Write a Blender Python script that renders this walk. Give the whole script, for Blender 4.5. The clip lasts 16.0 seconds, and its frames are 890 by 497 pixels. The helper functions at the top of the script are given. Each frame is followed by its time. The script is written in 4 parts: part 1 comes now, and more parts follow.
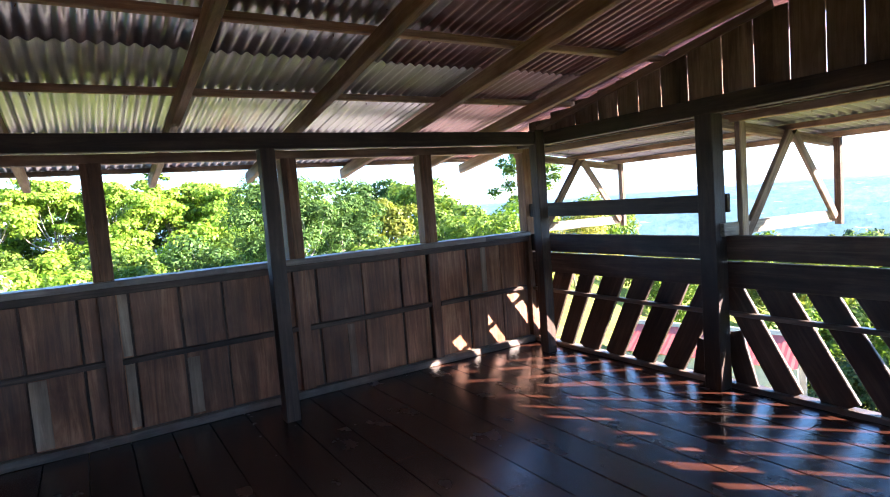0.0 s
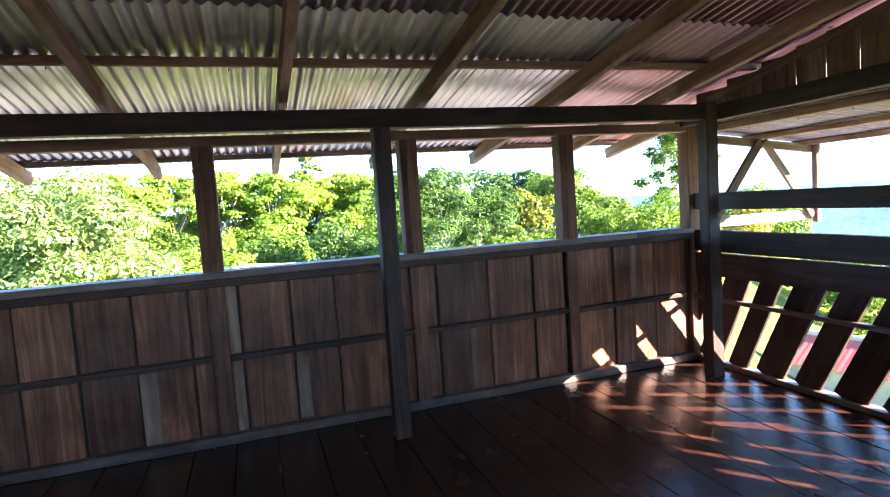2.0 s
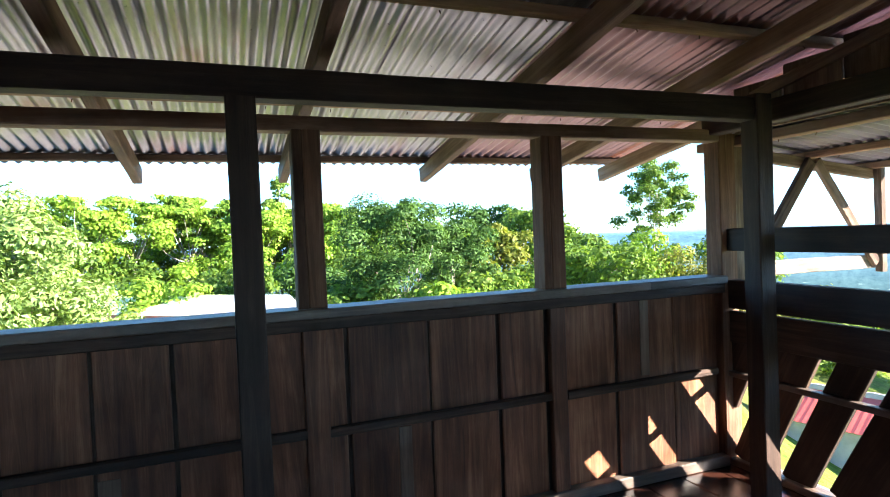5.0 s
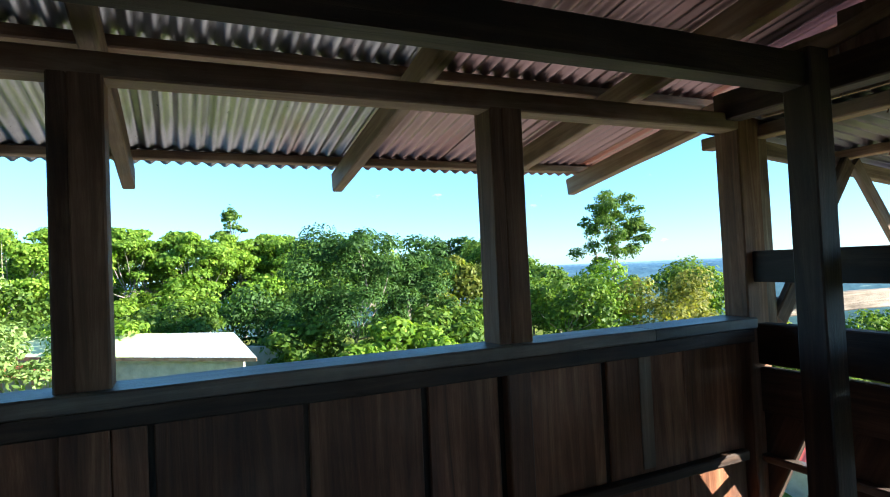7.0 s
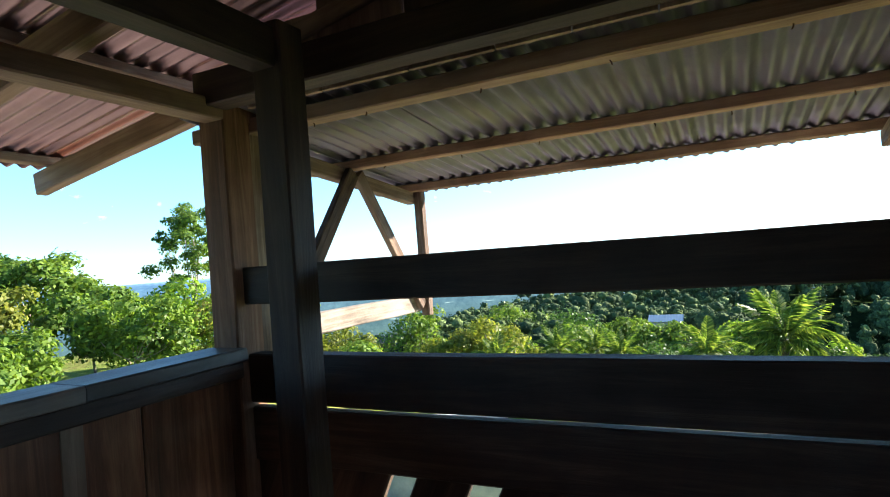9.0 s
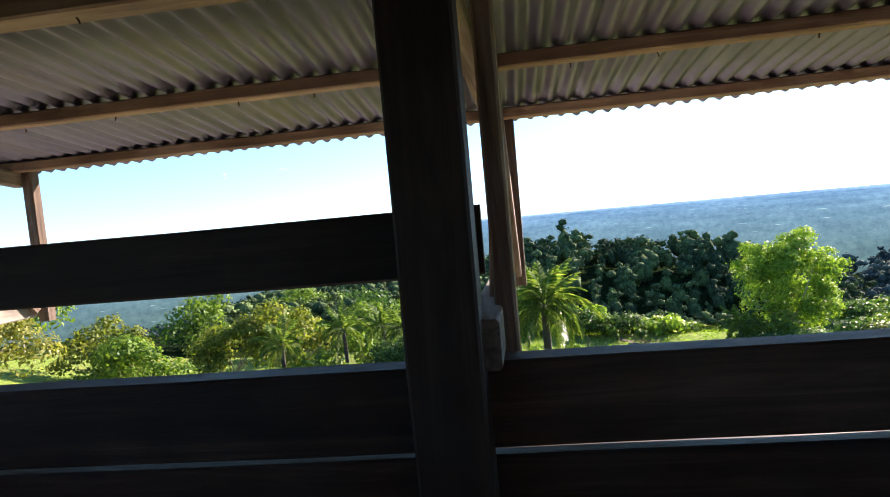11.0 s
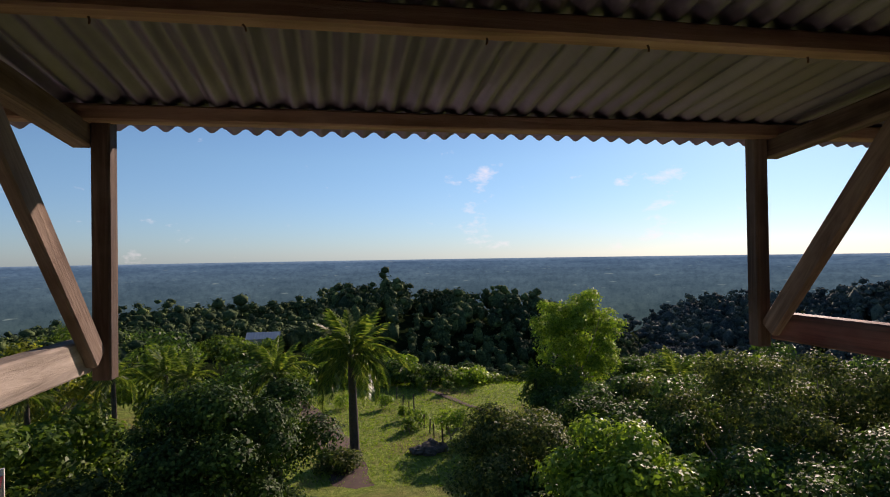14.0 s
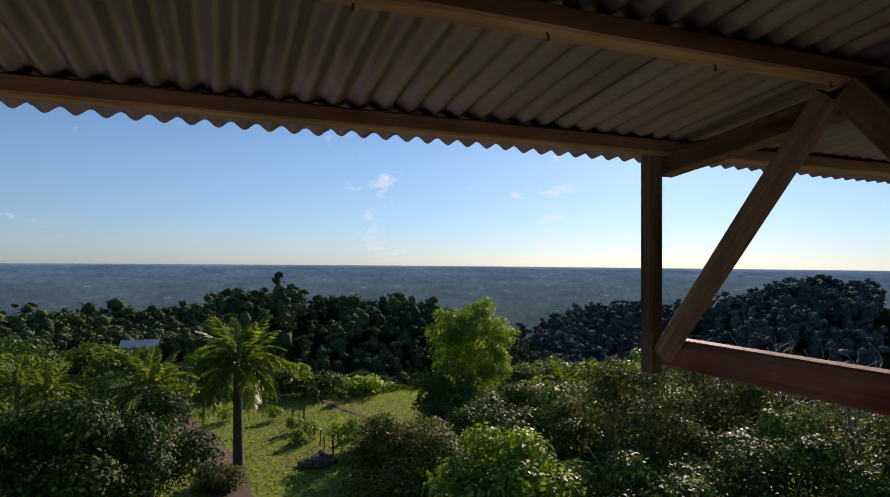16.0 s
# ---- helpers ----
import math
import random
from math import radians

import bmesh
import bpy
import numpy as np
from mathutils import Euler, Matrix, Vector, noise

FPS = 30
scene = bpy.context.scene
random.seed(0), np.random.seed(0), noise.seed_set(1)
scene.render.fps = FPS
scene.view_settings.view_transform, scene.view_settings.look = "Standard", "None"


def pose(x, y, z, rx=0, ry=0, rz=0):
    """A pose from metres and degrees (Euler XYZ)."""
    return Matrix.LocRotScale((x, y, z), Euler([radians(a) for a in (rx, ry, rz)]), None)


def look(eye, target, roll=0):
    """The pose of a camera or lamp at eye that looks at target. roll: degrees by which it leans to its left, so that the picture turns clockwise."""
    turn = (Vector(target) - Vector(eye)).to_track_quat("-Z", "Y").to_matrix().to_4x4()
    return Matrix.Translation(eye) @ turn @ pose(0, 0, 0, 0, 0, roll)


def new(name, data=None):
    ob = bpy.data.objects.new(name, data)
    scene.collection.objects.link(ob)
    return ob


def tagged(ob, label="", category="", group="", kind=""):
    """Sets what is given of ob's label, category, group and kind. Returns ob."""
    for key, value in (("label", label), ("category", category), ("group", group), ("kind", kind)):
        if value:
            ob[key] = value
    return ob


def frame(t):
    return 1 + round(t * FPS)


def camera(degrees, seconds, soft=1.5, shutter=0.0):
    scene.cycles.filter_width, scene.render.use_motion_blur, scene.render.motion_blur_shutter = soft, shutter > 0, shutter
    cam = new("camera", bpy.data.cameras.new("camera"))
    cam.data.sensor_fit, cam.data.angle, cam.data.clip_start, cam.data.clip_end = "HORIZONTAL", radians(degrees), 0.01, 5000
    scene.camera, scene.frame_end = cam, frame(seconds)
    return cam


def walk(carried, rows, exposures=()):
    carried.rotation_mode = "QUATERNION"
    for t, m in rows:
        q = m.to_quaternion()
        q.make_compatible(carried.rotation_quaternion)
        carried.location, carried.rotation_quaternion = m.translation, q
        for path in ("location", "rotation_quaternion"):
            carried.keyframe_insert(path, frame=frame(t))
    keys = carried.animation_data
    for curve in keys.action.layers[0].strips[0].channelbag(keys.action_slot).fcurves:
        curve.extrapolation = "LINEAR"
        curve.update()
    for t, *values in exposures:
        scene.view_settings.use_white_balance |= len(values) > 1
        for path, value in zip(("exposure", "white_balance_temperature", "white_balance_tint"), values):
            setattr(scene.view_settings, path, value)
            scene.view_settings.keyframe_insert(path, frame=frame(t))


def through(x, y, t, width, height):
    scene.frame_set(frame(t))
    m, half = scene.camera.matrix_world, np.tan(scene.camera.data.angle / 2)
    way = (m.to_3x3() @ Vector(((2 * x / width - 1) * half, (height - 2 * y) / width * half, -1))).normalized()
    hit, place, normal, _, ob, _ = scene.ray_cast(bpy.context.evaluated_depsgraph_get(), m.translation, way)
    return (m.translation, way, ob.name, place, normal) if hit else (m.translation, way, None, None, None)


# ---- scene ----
cam = camera(75.0, 16.0, soft=1.0)
PATH = [
    (0, (-4.181, -5.003, 1.641), (-3.133, -3.307, 1.481), -4.4),
    (0.5, (-4.095, -4.958, 1.59), (-3.127, -3.213, 1.456), -2.8),
    (1, (-4.016, -4.804, 1.664), (-3.193, -2.988, 1.498), -2.6),
    (1.5, (-3.929, -4.546, 1.669), (-3.173, -2.703, 1.492), -3.2),
    (2, (-3.795, -4.358, 1.617), (-3.176, -2.462, 1.46), -3.9),
    (2.5, (-3.713, -4.081, 1.623), (-3.195, -2.154, 1.486), -2.1),
    (3, (-3.678, -3.709, 1.678), (-2.974, -1.84, 1.566), -1.7),
    (3.5, (-3.541, -3.464, 1.655), (-2.777, -1.62, 1.524), -2.6),
    (5.8, (-2.772, -2.483, 1.543), (-2.092, -0.602, 1.535), -2.2),
    (6, (-2.727, -2.355, 1.537), (-2.019, -0.485, 1.538), -1.7),
    (6.5, (-2.566, -2.053, 1.541), (-1.729, -0.238, 1.592), -3.4),
    (7, (-2.367, -1.855, 1.539), (-1.532, -0.038, 1.6), -2.6),
    (7.5, (-2.139, -1.679, 1.514), (-1.06, 0.003, 1.572), -1.7),
    (8, (-1.933, -1.521, 1.541), (-0.481, -0.146, 1.566), -3.0),
    (8.5, (-1.787, -1.527, 1.528), (-0.12, -0.422, 1.543), -3.9),
    (9, (-1.613, -1.691, 1.528), (0.183, -0.812, 1.556), -4.3),
    (9.5, (-1.479, -1.871, 1.522), (0.396, -1.173, 1.53), -4.4),
    (9.7, (-1.435, -1.911, 1.544), (0.489, -1.364, 1.523), -4.7),
    (11.8, (-0.888, -2.681, 1.501), (1.111, -2.66, 1.451), -2.5),
    (12, (-0.805, -2.716, 1.506), (1.192, -2.831, 1.503), -0.9),
    (12.5, (-0.608, -2.787, 1.533), (1.362, -3.129, 1.539), -1.3),
    (13, (-0.494, -2.877, 1.523), (1.477, -3.218, 1.526), -1.1),
    (13.5, (-0.398, -3.048, 1.539), (1.577, -3.365, 1.563), -0.7),
    (14, (-0.317, -3.125, 1.531), (1.648, -3.497, 1.554), -0.9),
    (14.5, (-0.183, -3.172, 1.547), (1.75, -3.682, 1.6), 0.5),
    (15, (-0.078, -3.224, 1.558), (1.83, -3.822, 1.612), 0.8),
    (15.5, (-0.073, -3.244, 1.56), (1.806, -3.927, 1.612), 0.9),
    (16, (-0.072, -3.262, 1.56), (1.798, -3.969, 1.607), 0.5),
]
EXPOSURES = [(0.0, 3.64, 6450, 27), (2.0, 3.79, 6450, 27), (3.5, 3.48, 6450, 25), (6.0, 2.65, 6200, 9), (7.0, 2.15, 6100, 7), (8.0, 2.05, 6400, 10), (9.5, 2.45, 6550, 13), (12.0, 1.35, 7000, 27), (13.0, 0.45, 7250, 31), (16.0, 0.25, 7250, 31)]
walk(cam, [(t, look(eye, target, roll)) for t, eye, target, roll in PATH], EXPOSURES)

# ---- world, sun ----
SUN_EL, SUN_AZ = radians(21.5), math.atan2(-0.67, 0.74)
world = bpy.data.worlds.new("world")
scene.world = world
world.use_nodes = True
wt = world.node_tree
wt.nodes.clear()
w_out = wt.nodes.new("ShaderNodeOutputWorld")
w_bg = wt.nodes.new("ShaderNodeBackground")
w_sky = wt.nodes.new("ShaderNodeTexSky")
w_sky.sky_type = "NISHITA"
w_sky.sun_disc = False
w_sky.sun_elevation = SUN_EL
w_sky.sun_rotation = math.pi / 2 - SUN_AZ
w_sky.altitude = 200
w_sky.air_density, w_sky.dust_density, w_sky.ozone_density = 1.0, 0.15, 4.0
w_bg.inputs["Strength"].default_value = 0.084
w_tc = wt.nodes.new("ShaderNodeTexCoord")
w_map = wt.nodes.new("ShaderNodeMapping")
w_map.inputs["Scale"].default_value = (1, 1, 2.0)
w_noise = wt.nodes.new("ShaderNodeTexNoise")
w_noise.inputs["Scale"].default_value, w_noise.inputs["Detail"].default_value = 15.0, 9
w_noise.inputs["Roughness"].default_value = 0.62
w_sum = w_noise.outputs[0]
for way, reach, gain in (((0.965, -0.24, 0.085), 0.12, 0.22), ((0.85, -0.52, 0.055), 0.2, 0.13), ((0.994, 0.1, 0.035), 0.08, 0.05)):
    w_dist = wt.nodes.new("ShaderNodeVectorMath")
    w_dist.operation = "DISTANCE"
    w_dist.inputs[1].default_value = way
    wt.links.new(w_tc.outputs["Generated"], w_dist.inputs[0])
    w_near = wt.nodes.new("ShaderNodeMapRange")
    w_near.inputs["From Min"].default_value, w_near.inputs["From Max"].default_value = reach, 0.0
    w_near.inputs["To Min"].default_value, w_near.inputs["To Max"].default_value = 0.0, gain
    wt.links.new(w_dist.outputs["Value"], w_near.inputs["Value"])
    w_add = wt.nodes.new("ShaderNodeMath")
    wt.links.new(w_sum, w_add.inputs[0])
    wt.links.new(w_near.outputs[0], w_add.inputs[1])
    w_sum = w_add.outputs[0]
w_ramp = wt.nodes.new("ShaderNodeValToRGB")
w_ramp.color_ramp.elements[0].position, w_ramp.color_ramp.elements[1].position = 0.66, 0.82
w_ramp.color_ramp.elements[1].color = (0.6, 0.6, 0.6, 1)
w_tint = wt.nodes.new("ShaderNodeMix")
w_tint.data_type, w_tint.blend_type = "RGBA", "MULTIPLY"
w_tint.inputs[0].default_value = 1.0
w_tint.inputs[7].default_value = (0.82, 0.98, 1.12, 1)
w_cloud = wt.nodes.new("ShaderNodeMix")
w_cloud.data_type = "RGBA"
w_cloud.inputs[7].default_value = (9.0, 9.2, 9.6, 1)
w_sep = wt.nodes.new("ShaderNodeSeparateXYZ")
w_low = wt.nodes.new("ShaderNodeValToRGB")
w_low.color_ramp.elements[0].position, w_low.color_ramp.elements[1].position = 0.0, 0.16
w_low.color_ramp.elements[0].color, w_low.color_ramp.elements[1].color = (0.54, 0.78, 1.1, 1), (0.7, 0.98, 1.06, 1)
wt.links.new(w_tc.outputs["Generated"], w_sep.inputs[0])
wt.links.new(w_sep.outputs[2], w_low.inputs[0])
wt.links.new(w_low.outputs[0], w_tint.inputs[7])
wt.links.new(w_tc.outputs["Generated"], w_map.inputs[0])
wt.links.new(w_map.outputs[0], w_noise.inputs["Vector"])
wt.links.new(w_sum, w_ramp.inputs[0])
wt.links.new(w_sky.outputs[0], w_tint.inputs[6])
wt.links.new(w_tint.outputs[2], w_cloud.inputs[6])
wt.links.new(w_ramp.outputs[0], w_cloud.inputs[0])
wt.links.new(w_cloud.outputs[2], w_bg.inputs[0])
wt.links.new(w_bg.outputs[0], w_out.inputs[0])

sun_data = bpy.data.lights.new("sun", "SUN")
sun_data.energy, sun_data.angle, sun_data.color = 5.0, radians(0.6), (1.0, 0.9, 0.76)
sun_way = Vector((math.cos(SUN_AZ) * math.cos(SUN_EL), math.sin(SUN_AZ) * math.cos(SUN_EL), math.sin(SUN_EL)))
sun = new("sun", sun_data)
sun.matrix_world = look(sun_way * 50, (0, 0, 0))


# ---- materials ----
def material(name, rough=0.8, metal=0.0):
    m = bpy.data.materials.new(name)
    m.use_nodes = True
    b = m.node_tree.nodes["Principled BSDF"]
    b.inputs["Roughness"].default_value, b.inputs["Metallic"].default_value = rough, metal
    return m, m.node_tree, b


def ramp(nt, source, stops):
    r = nt.nodes.new("ShaderNodeValToRGB")
    while len(r.color_ramp.elements) < len(stops):
        r.color_ramp.elements.new(0.5)
    for e, (p, c) in zip(r.color_ramp.elements, stops):
        e.position, e.color = p, (*c, 1)
    nt.links.new(source, r.inputs[0])
    return r.outputs[0]


def noise_tex(nt, vector, scale, detail=4.0, rough=0.6, distort=0.0):
    n = nt.nodes.new("ShaderNodeTexNoise")
    n.inputs["Scale"].default_value, n.inputs["Detail"].default_value = scale, detail
    n.inputs["Roughness"].default_value, n.inputs["Distortion"].default_value = rough, distort
    nt.links.new(vector, n.inputs["Vector"])
    return n.outputs[0]


def stretched(nt, vector, scale, random_shift=True):
    """Object coordinates, scaled, and shifted at random from piece to piece."""
    mul = nt.nodes.new("ShaderNodeVectorMath")
    mul.operation = "MULTIPLY"
    mul.inputs[1].default_value = scale
    nt.links.new(vector, mul.inputs[0])
    if not random_shift:
        return mul.outputs[0]
    info = nt.nodes.new("ShaderNodeObjectInfo")
    k = nt.nodes.new("ShaderNodeMath")
    k.operation = "MULTIPLY"
    k.inputs[1].default_value = 37.0
    nt.links.new(info.outputs["Random"], k.inputs[0])
    add = nt.nodes.new("ShaderNodeVectorMath")
    nt.links.new(mul.outputs[0], add.inputs[0])
    nt.links.new(k.outputs[0], add.inputs[1])
    return add.outputs[0]


def mix(nt, a, b, fac, mode="MIX"):
    m = nt.nodes.new("ShaderNodeMix")
    m.data_type, m.blend_type = "RGBA", mode
    for sock, v in ((m.inputs[0], fac), (m.inputs[6], a), (m.inputs[7], b)):
        if hasattr(v, "links"):
            nt.links.new(v, sock)
        else:
            sock.default_value = v if isinstance(v, float) else (*v, 1)
    return m.outputs[2]


def bump(nt, b, height, strength, distance=0.01):
    n = nt.nodes.new("ShaderNodeBump")
    n.inputs["Strength"].default_value, n.inputs["Distance"].default_value = strength, distance
    nt.links.new(height, n.inputs["Height"])
    nt.links.new(n.outputs[0], b.inputs["Normal"])


def wood(name, dark, mid, light, rough=0.75, grey=0.0, relief=0.5, gloss=0.5, fine=22, blotchy=0.7):
    m, nt, b = material(name, rough)
    tc = nt.nodes.new("ShaderNodeTexCoord").outputs["Object"]
    grain = noise_tex(nt, stretched(nt, tc, (fine * 0.06, fine, fine)), 1.0, 8, 0.72, 0.9)
    broad = noise_tex(nt, stretched(nt, tc, (0.9, 7, 7)), 1.0, 3, 0.5, 0.8)
    blotch = noise_tex(nt, stretched(nt, tc, (2.2, 3, 3)), 1.0, 4, 0.6)
    col = ramp(nt, grain, [(0.25, dark), (0.5, mid), (0.78, light)])
    col = mix(nt, col, ramp(nt, broad, [(0.3, (0.45, 0.42, 0.4)), (0.7, (1.15, 1.12, 1.1))]), 0.75, "MULTIPLY")
    col = mix(nt, col, ramp(nt, blotch, [(0.3, (0.5, 0.5, 0.52)), (0.5, (1, 1, 1)), (0.7, (1.35, 1.3, 1.25))]), blotchy, "MULTIPLY")
    info = nt.nodes.new("ShaderNodeObjectInfo")
    col = mix(nt, col, ramp(nt, info.outputs["Random"], [(0.0, (0.6, 0.57, 0.57)), (0.4, (0.95, 0.9, 0.88)), (0.8, (1.15, 1.12, 1.1)), (1.0, (1.5, 1.45, 1.4))]), 0.85, "MULTIPLY")
    if grey:
        g = ramp(nt, blotch, [(0.45, (0, 0, 0)), (0.7, (grey, grey, grey))])
        col = mix(nt, col, (0.34, 0.31, 0.28), g)
    nt.links.new(col, b.inputs["Base Color"])
    nt.links.new(ramp(nt, blotch, [(0.3, (rough * 0.75,) * 3), (0.7, (min(1, rough * 1.15),) * 3)]), b.inputs["Roughness"])
    b.inputs["Specular IOR Level"].default_value = gloss
    bump(nt, b, grain, relief, 0.006)
    return m


WOOD_DARK = wood("dark_stained_timber", (0.02, 0.011, 0.008), (0.05, 0.029, 0.02), (0.115, 0.075, 0.054), 0.7, 0.07, 0.6, 0.35)
WOOD_BOARD = wood("brown_boards", (0.042, 0.015, 0.008), (0.2, 0.08, 0.038), (0.47, 0.235, 0.12), 0.6, 0.1, 0.8, 0.35, 15)
WOOD_POST = wood("weathered_posts", (0.06, 0.027, 0.015), (0.17, 0.085, 0.048), (0.34, 0.2, 0.125), 0.8, 0.1, 0.7, 0.3)
WOOD_PALE = wood("sawn_timber", (0.18, 0.105, 0.065), (0.35, 0.22, 0.14), (0.52, 0.38, 0.265), 0.8, 0.3, 0.6, 0.3)
WOOD_BRACKET = wood("weathered_bracket", (0.06, 0.05, 0.042), (0.33, 0.295, 0.25), (0.64, 0.6, 0.53), 0.9, 0.6, 1.0, 0.2)
WOOD_SILL = wood("grey_sill", (0.06, 0.046, 0.036), (0.13, 0.1, 0.08), (0.26, 0.21, 0.17), 0.5, 0.25)
WOOD_GABLE = wood("gable_boards", (0.1, 0.066, 0.046), (0.22, 0.15, 0.108), (0.36, 0.265, 0.195), 0.85, 0.15, 0.5, 0.2)
WOOD_GREYED = wood("greyed_board", (0.1, 0.062, 0.04), (0.2, 0.135, 0.09), (0.33, 0.24, 0.17), 0.8, 0.2)
WOOD_TRUSS = wood("brown_truss", (0.045, 0.03, 0.022), (0.17, 0.118, 0.085), (0.37, 0.29, 0.225), 0.9, 0.3, 1.0, 0.2)
WOOD_RED = wood("red_stained_beam", (0.06, 0.018, 0.014), (0.17, 0.05, 0.04), (0.34, 0.13, 0.1), 0.8, 0.25, 0.9, 0.2)
WOOD_FLOOR = wood("varnished_floor", (0.026, 0.01, 0.008), (0.054, 0.021, 0.014), (0.09, 0.037, 0.024), 0.25, 0.0, 0.25, 0.6, blotchy=0.3)


def metal_sheet(name="galvanised_sheet", dark=1.0, red=False, metal=0.8, gloss=0.27):
    m, nt, b = material(name, 0.45, metal)
    tc = nt.nodes.new("ShaderNodeTexCoord").outputs["Object"]
    streak = noise_tex(nt, stretched(nt, tc, (1.1, 9, 9)), 1.0, 5, 0.6)
    spot = noise_tex(nt, stretched(nt, tc, (1, 1, 1)), 22.0, 6, 0.7)
    rust = noise_tex(nt, stretched(nt, tc, (0.7, 2.2, 2.2)), 1.0, 5, 0.62)
    col = ramp(nt, streak, [(0.3, (0.42, 0.42, 0.42)), (0.55, (0.62, 0.62, 0.62)), (0.75, (0.78, 0.78, 0.77))])
    col = mix(nt, col, ramp(nt, spot, [(0.35, (0.6, 0.6, 0.6)), (0.65, (1.1, 1.1, 1.1))]), 0.3, "MULTIPLY")
    col = mix(nt, col, (dark, dark * 0.62, dark * 0.6) if red else (dark, dark * (0.93 if metal > 0.5 else 0.86), dark * (0.96 if metal > 0.5 else 1.22)), 1.0, "MULTIPLY")
    col = mix(nt, col, (0.3, 0.13, 0.11) if metal > 0.5 else (0.17, 0.13, 0.125), ramp(nt, rust, [(0.56, (0, 0, 0)), (0.72, (0.75, 0.75, 0.75))]))
    nt.links.new(col, b.inputs["Base Color"])
    nt.links.new(ramp(nt, spot, [(0.3, (gloss,) * 3), (0.7, (gloss + 0.12,) * 3)]), b.inputs["Roughness"])
    bump(nt, b, spot, 0.06, 0.002)
    return m


SHEET = metal_sheet("galvanised_sheet", 0.7)
# copy for the sheets near the corner: red reflection and shadow put into its colour
RED_SHEET = metal_sheet("red_toned_sheet", 0.55, True, gloss=0.3)
AWNING = metal_sheet("dusty_awning_sheet", 0.27, metal=0.45, gloss=0.3)


def plain(name, colour, rough=0.7, metal=0.0, scale=6.0, spread=0.35):
    m, nt, b = material(name, rough, metal)
    tc = nt.nodes.new("ShaderNodeTexCoord").outputs["Object"]
    n = noise_tex(nt, tc, scale, 6, 0.65)
    lo, hi = [tuple(c * k for c in colour) for k in (1 - spread, 1 + spread)]
    nt.links.new(ramp(nt, n, [(0.3, lo), (0.7, hi)]), b.inputs["Base Color"])
    bump(nt, b, n, 0.2, 0.01)
    return m


NAIL = plain("rusty_nail", (0.12, 0.06, 0.04), 0.6, 0.6)


# ---- mesh helpers ----
def mesh_of(name, verts, faces, mat, smooth=False):
    me = bpy.data.meshes.new(name)
    me.from_pydata(verts, [], faces)
    me.materials.append(mat)
    if smooth:
        me.polygons.foreach_set("use_smooth", [True] * len(me.polygons))
    me.update()
    return me


def beam_mesh(length, w, h, mat, wob=0.003, chamfer=0.006, seed=0):
    """A sawn timber along x with chamfered, slightly uneven edges; w across y, h across z."""
    rnd = random.Random(seed)
    n = max(2, int(length / 0.3))
    c = min(chamfer, w / 4, h / 4)
    ring = [(-w / 2 + c, -h / 2), (w / 2 - c, -h / 2), (w / 2, -h / 2 + c), (w / 2, h / 2 - c), (w / 2 - c, h / 2), (-w / 2 + c, h / 2), (-w / 2, h / 2 - c), (-w / 2, -h / 2 + c)]
    vs, fs = [], []
    for i in range(n + 1):
        dy, dz, g = rnd.uniform(-wob, wob), rnd.uniform(-wob, wob), 1 + rnd.uniform(-wob, wob) * 3
        for y, z in ring:
            vs.append((length * i / n, y * g + dy * 0.5, z * g + dz * 0.5))
    for i in range(n):
        for k in range(8):
            a, b = i * 8 + k, i * 8 + (k + 1) % 8
            fs.append((a, b, b + 8, a + 8))
    fs += [tuple(range(7, -1, -1)), tuple(range(n * 8, n * 8 + 8))]
    return mesh_of("timber", vs, fs, mat)


def along(p0, p1, up=(0, 0, 1)):
    x = (Vector(p1) - Vector(p0)).normalized()
    y = Vector(up).cross(x)
    if y.length < 0.01:
        y = Vector((0, 1, 0))
    y.normalize()
    z = x.cross(y)
    m = Matrix((x, y, z)).transposed().to_4x4()
    m.translation = p0
    return m


def put(name, me, m, parent=None, label=""):
    ob = new(name, me)
    ob.matrix_basis = m
    if parent is not None:
        ob.parent = parent
    return tagged(ob, label)


COUNT = [0]


def timber(name, p0, p1, w, h, mat, parent=None, label="", up=(0, 0, 1), wob=0.003):
    COUNT[0] += 1
    L = (Vector(p1) - Vector(p0)).length
    return put(name, beam_mesh(L, w, h, mat, wob, seed=COUNT[0]), along(p0, p1, up), parent, label)


def empty(name, label, category, kind="", group="", at=(0, 0, 0)):
    ob = new(name)
    ob.location = at
    ob.empty_display_size = 0.1
    return tagged(ob, label, category, group, kind)


def corrugated(length, waves, mat, thick=0.0015, period=0.076, amp=0.0115, seed=0):
    """A corrugated sheet from 0 along x, its waves counted along y."""
    rnd = random.Random(seed)
    per = 8
    ny, nx = waves * per, max(3, int(length / 0.5))
    vs, fs = [], []
    for side in (0, 1):
        for i in range(nx + 1):
            wave = rnd.uniform(-0.0004, 0.0004)
            for j in range(ny + 1):
                vs.append((length * i / nx, period * j / per, amp * math.cos(2 * math.pi * j / per) + wave - thick * side))
    row, base = ny + 1, (nx + 1) * (ny + 1)
    for i in range(nx):
        for j in range(ny):
            a = i * row + j
            fs.append((a, a + row, a + row + 1, a + 1))
            fs.append((base + a, base + a + 1, base + a + row + 1, base + a + row))
    for j in range(ny):
        for a, flip in ((j, 0), (nx * row + j, 1)):
            q = (a, a + 1, base + a + 1, base + a)
            fs.append(q if flip else q[::-1])
    return mesh_of("sheet", vs, fs, mat, True)


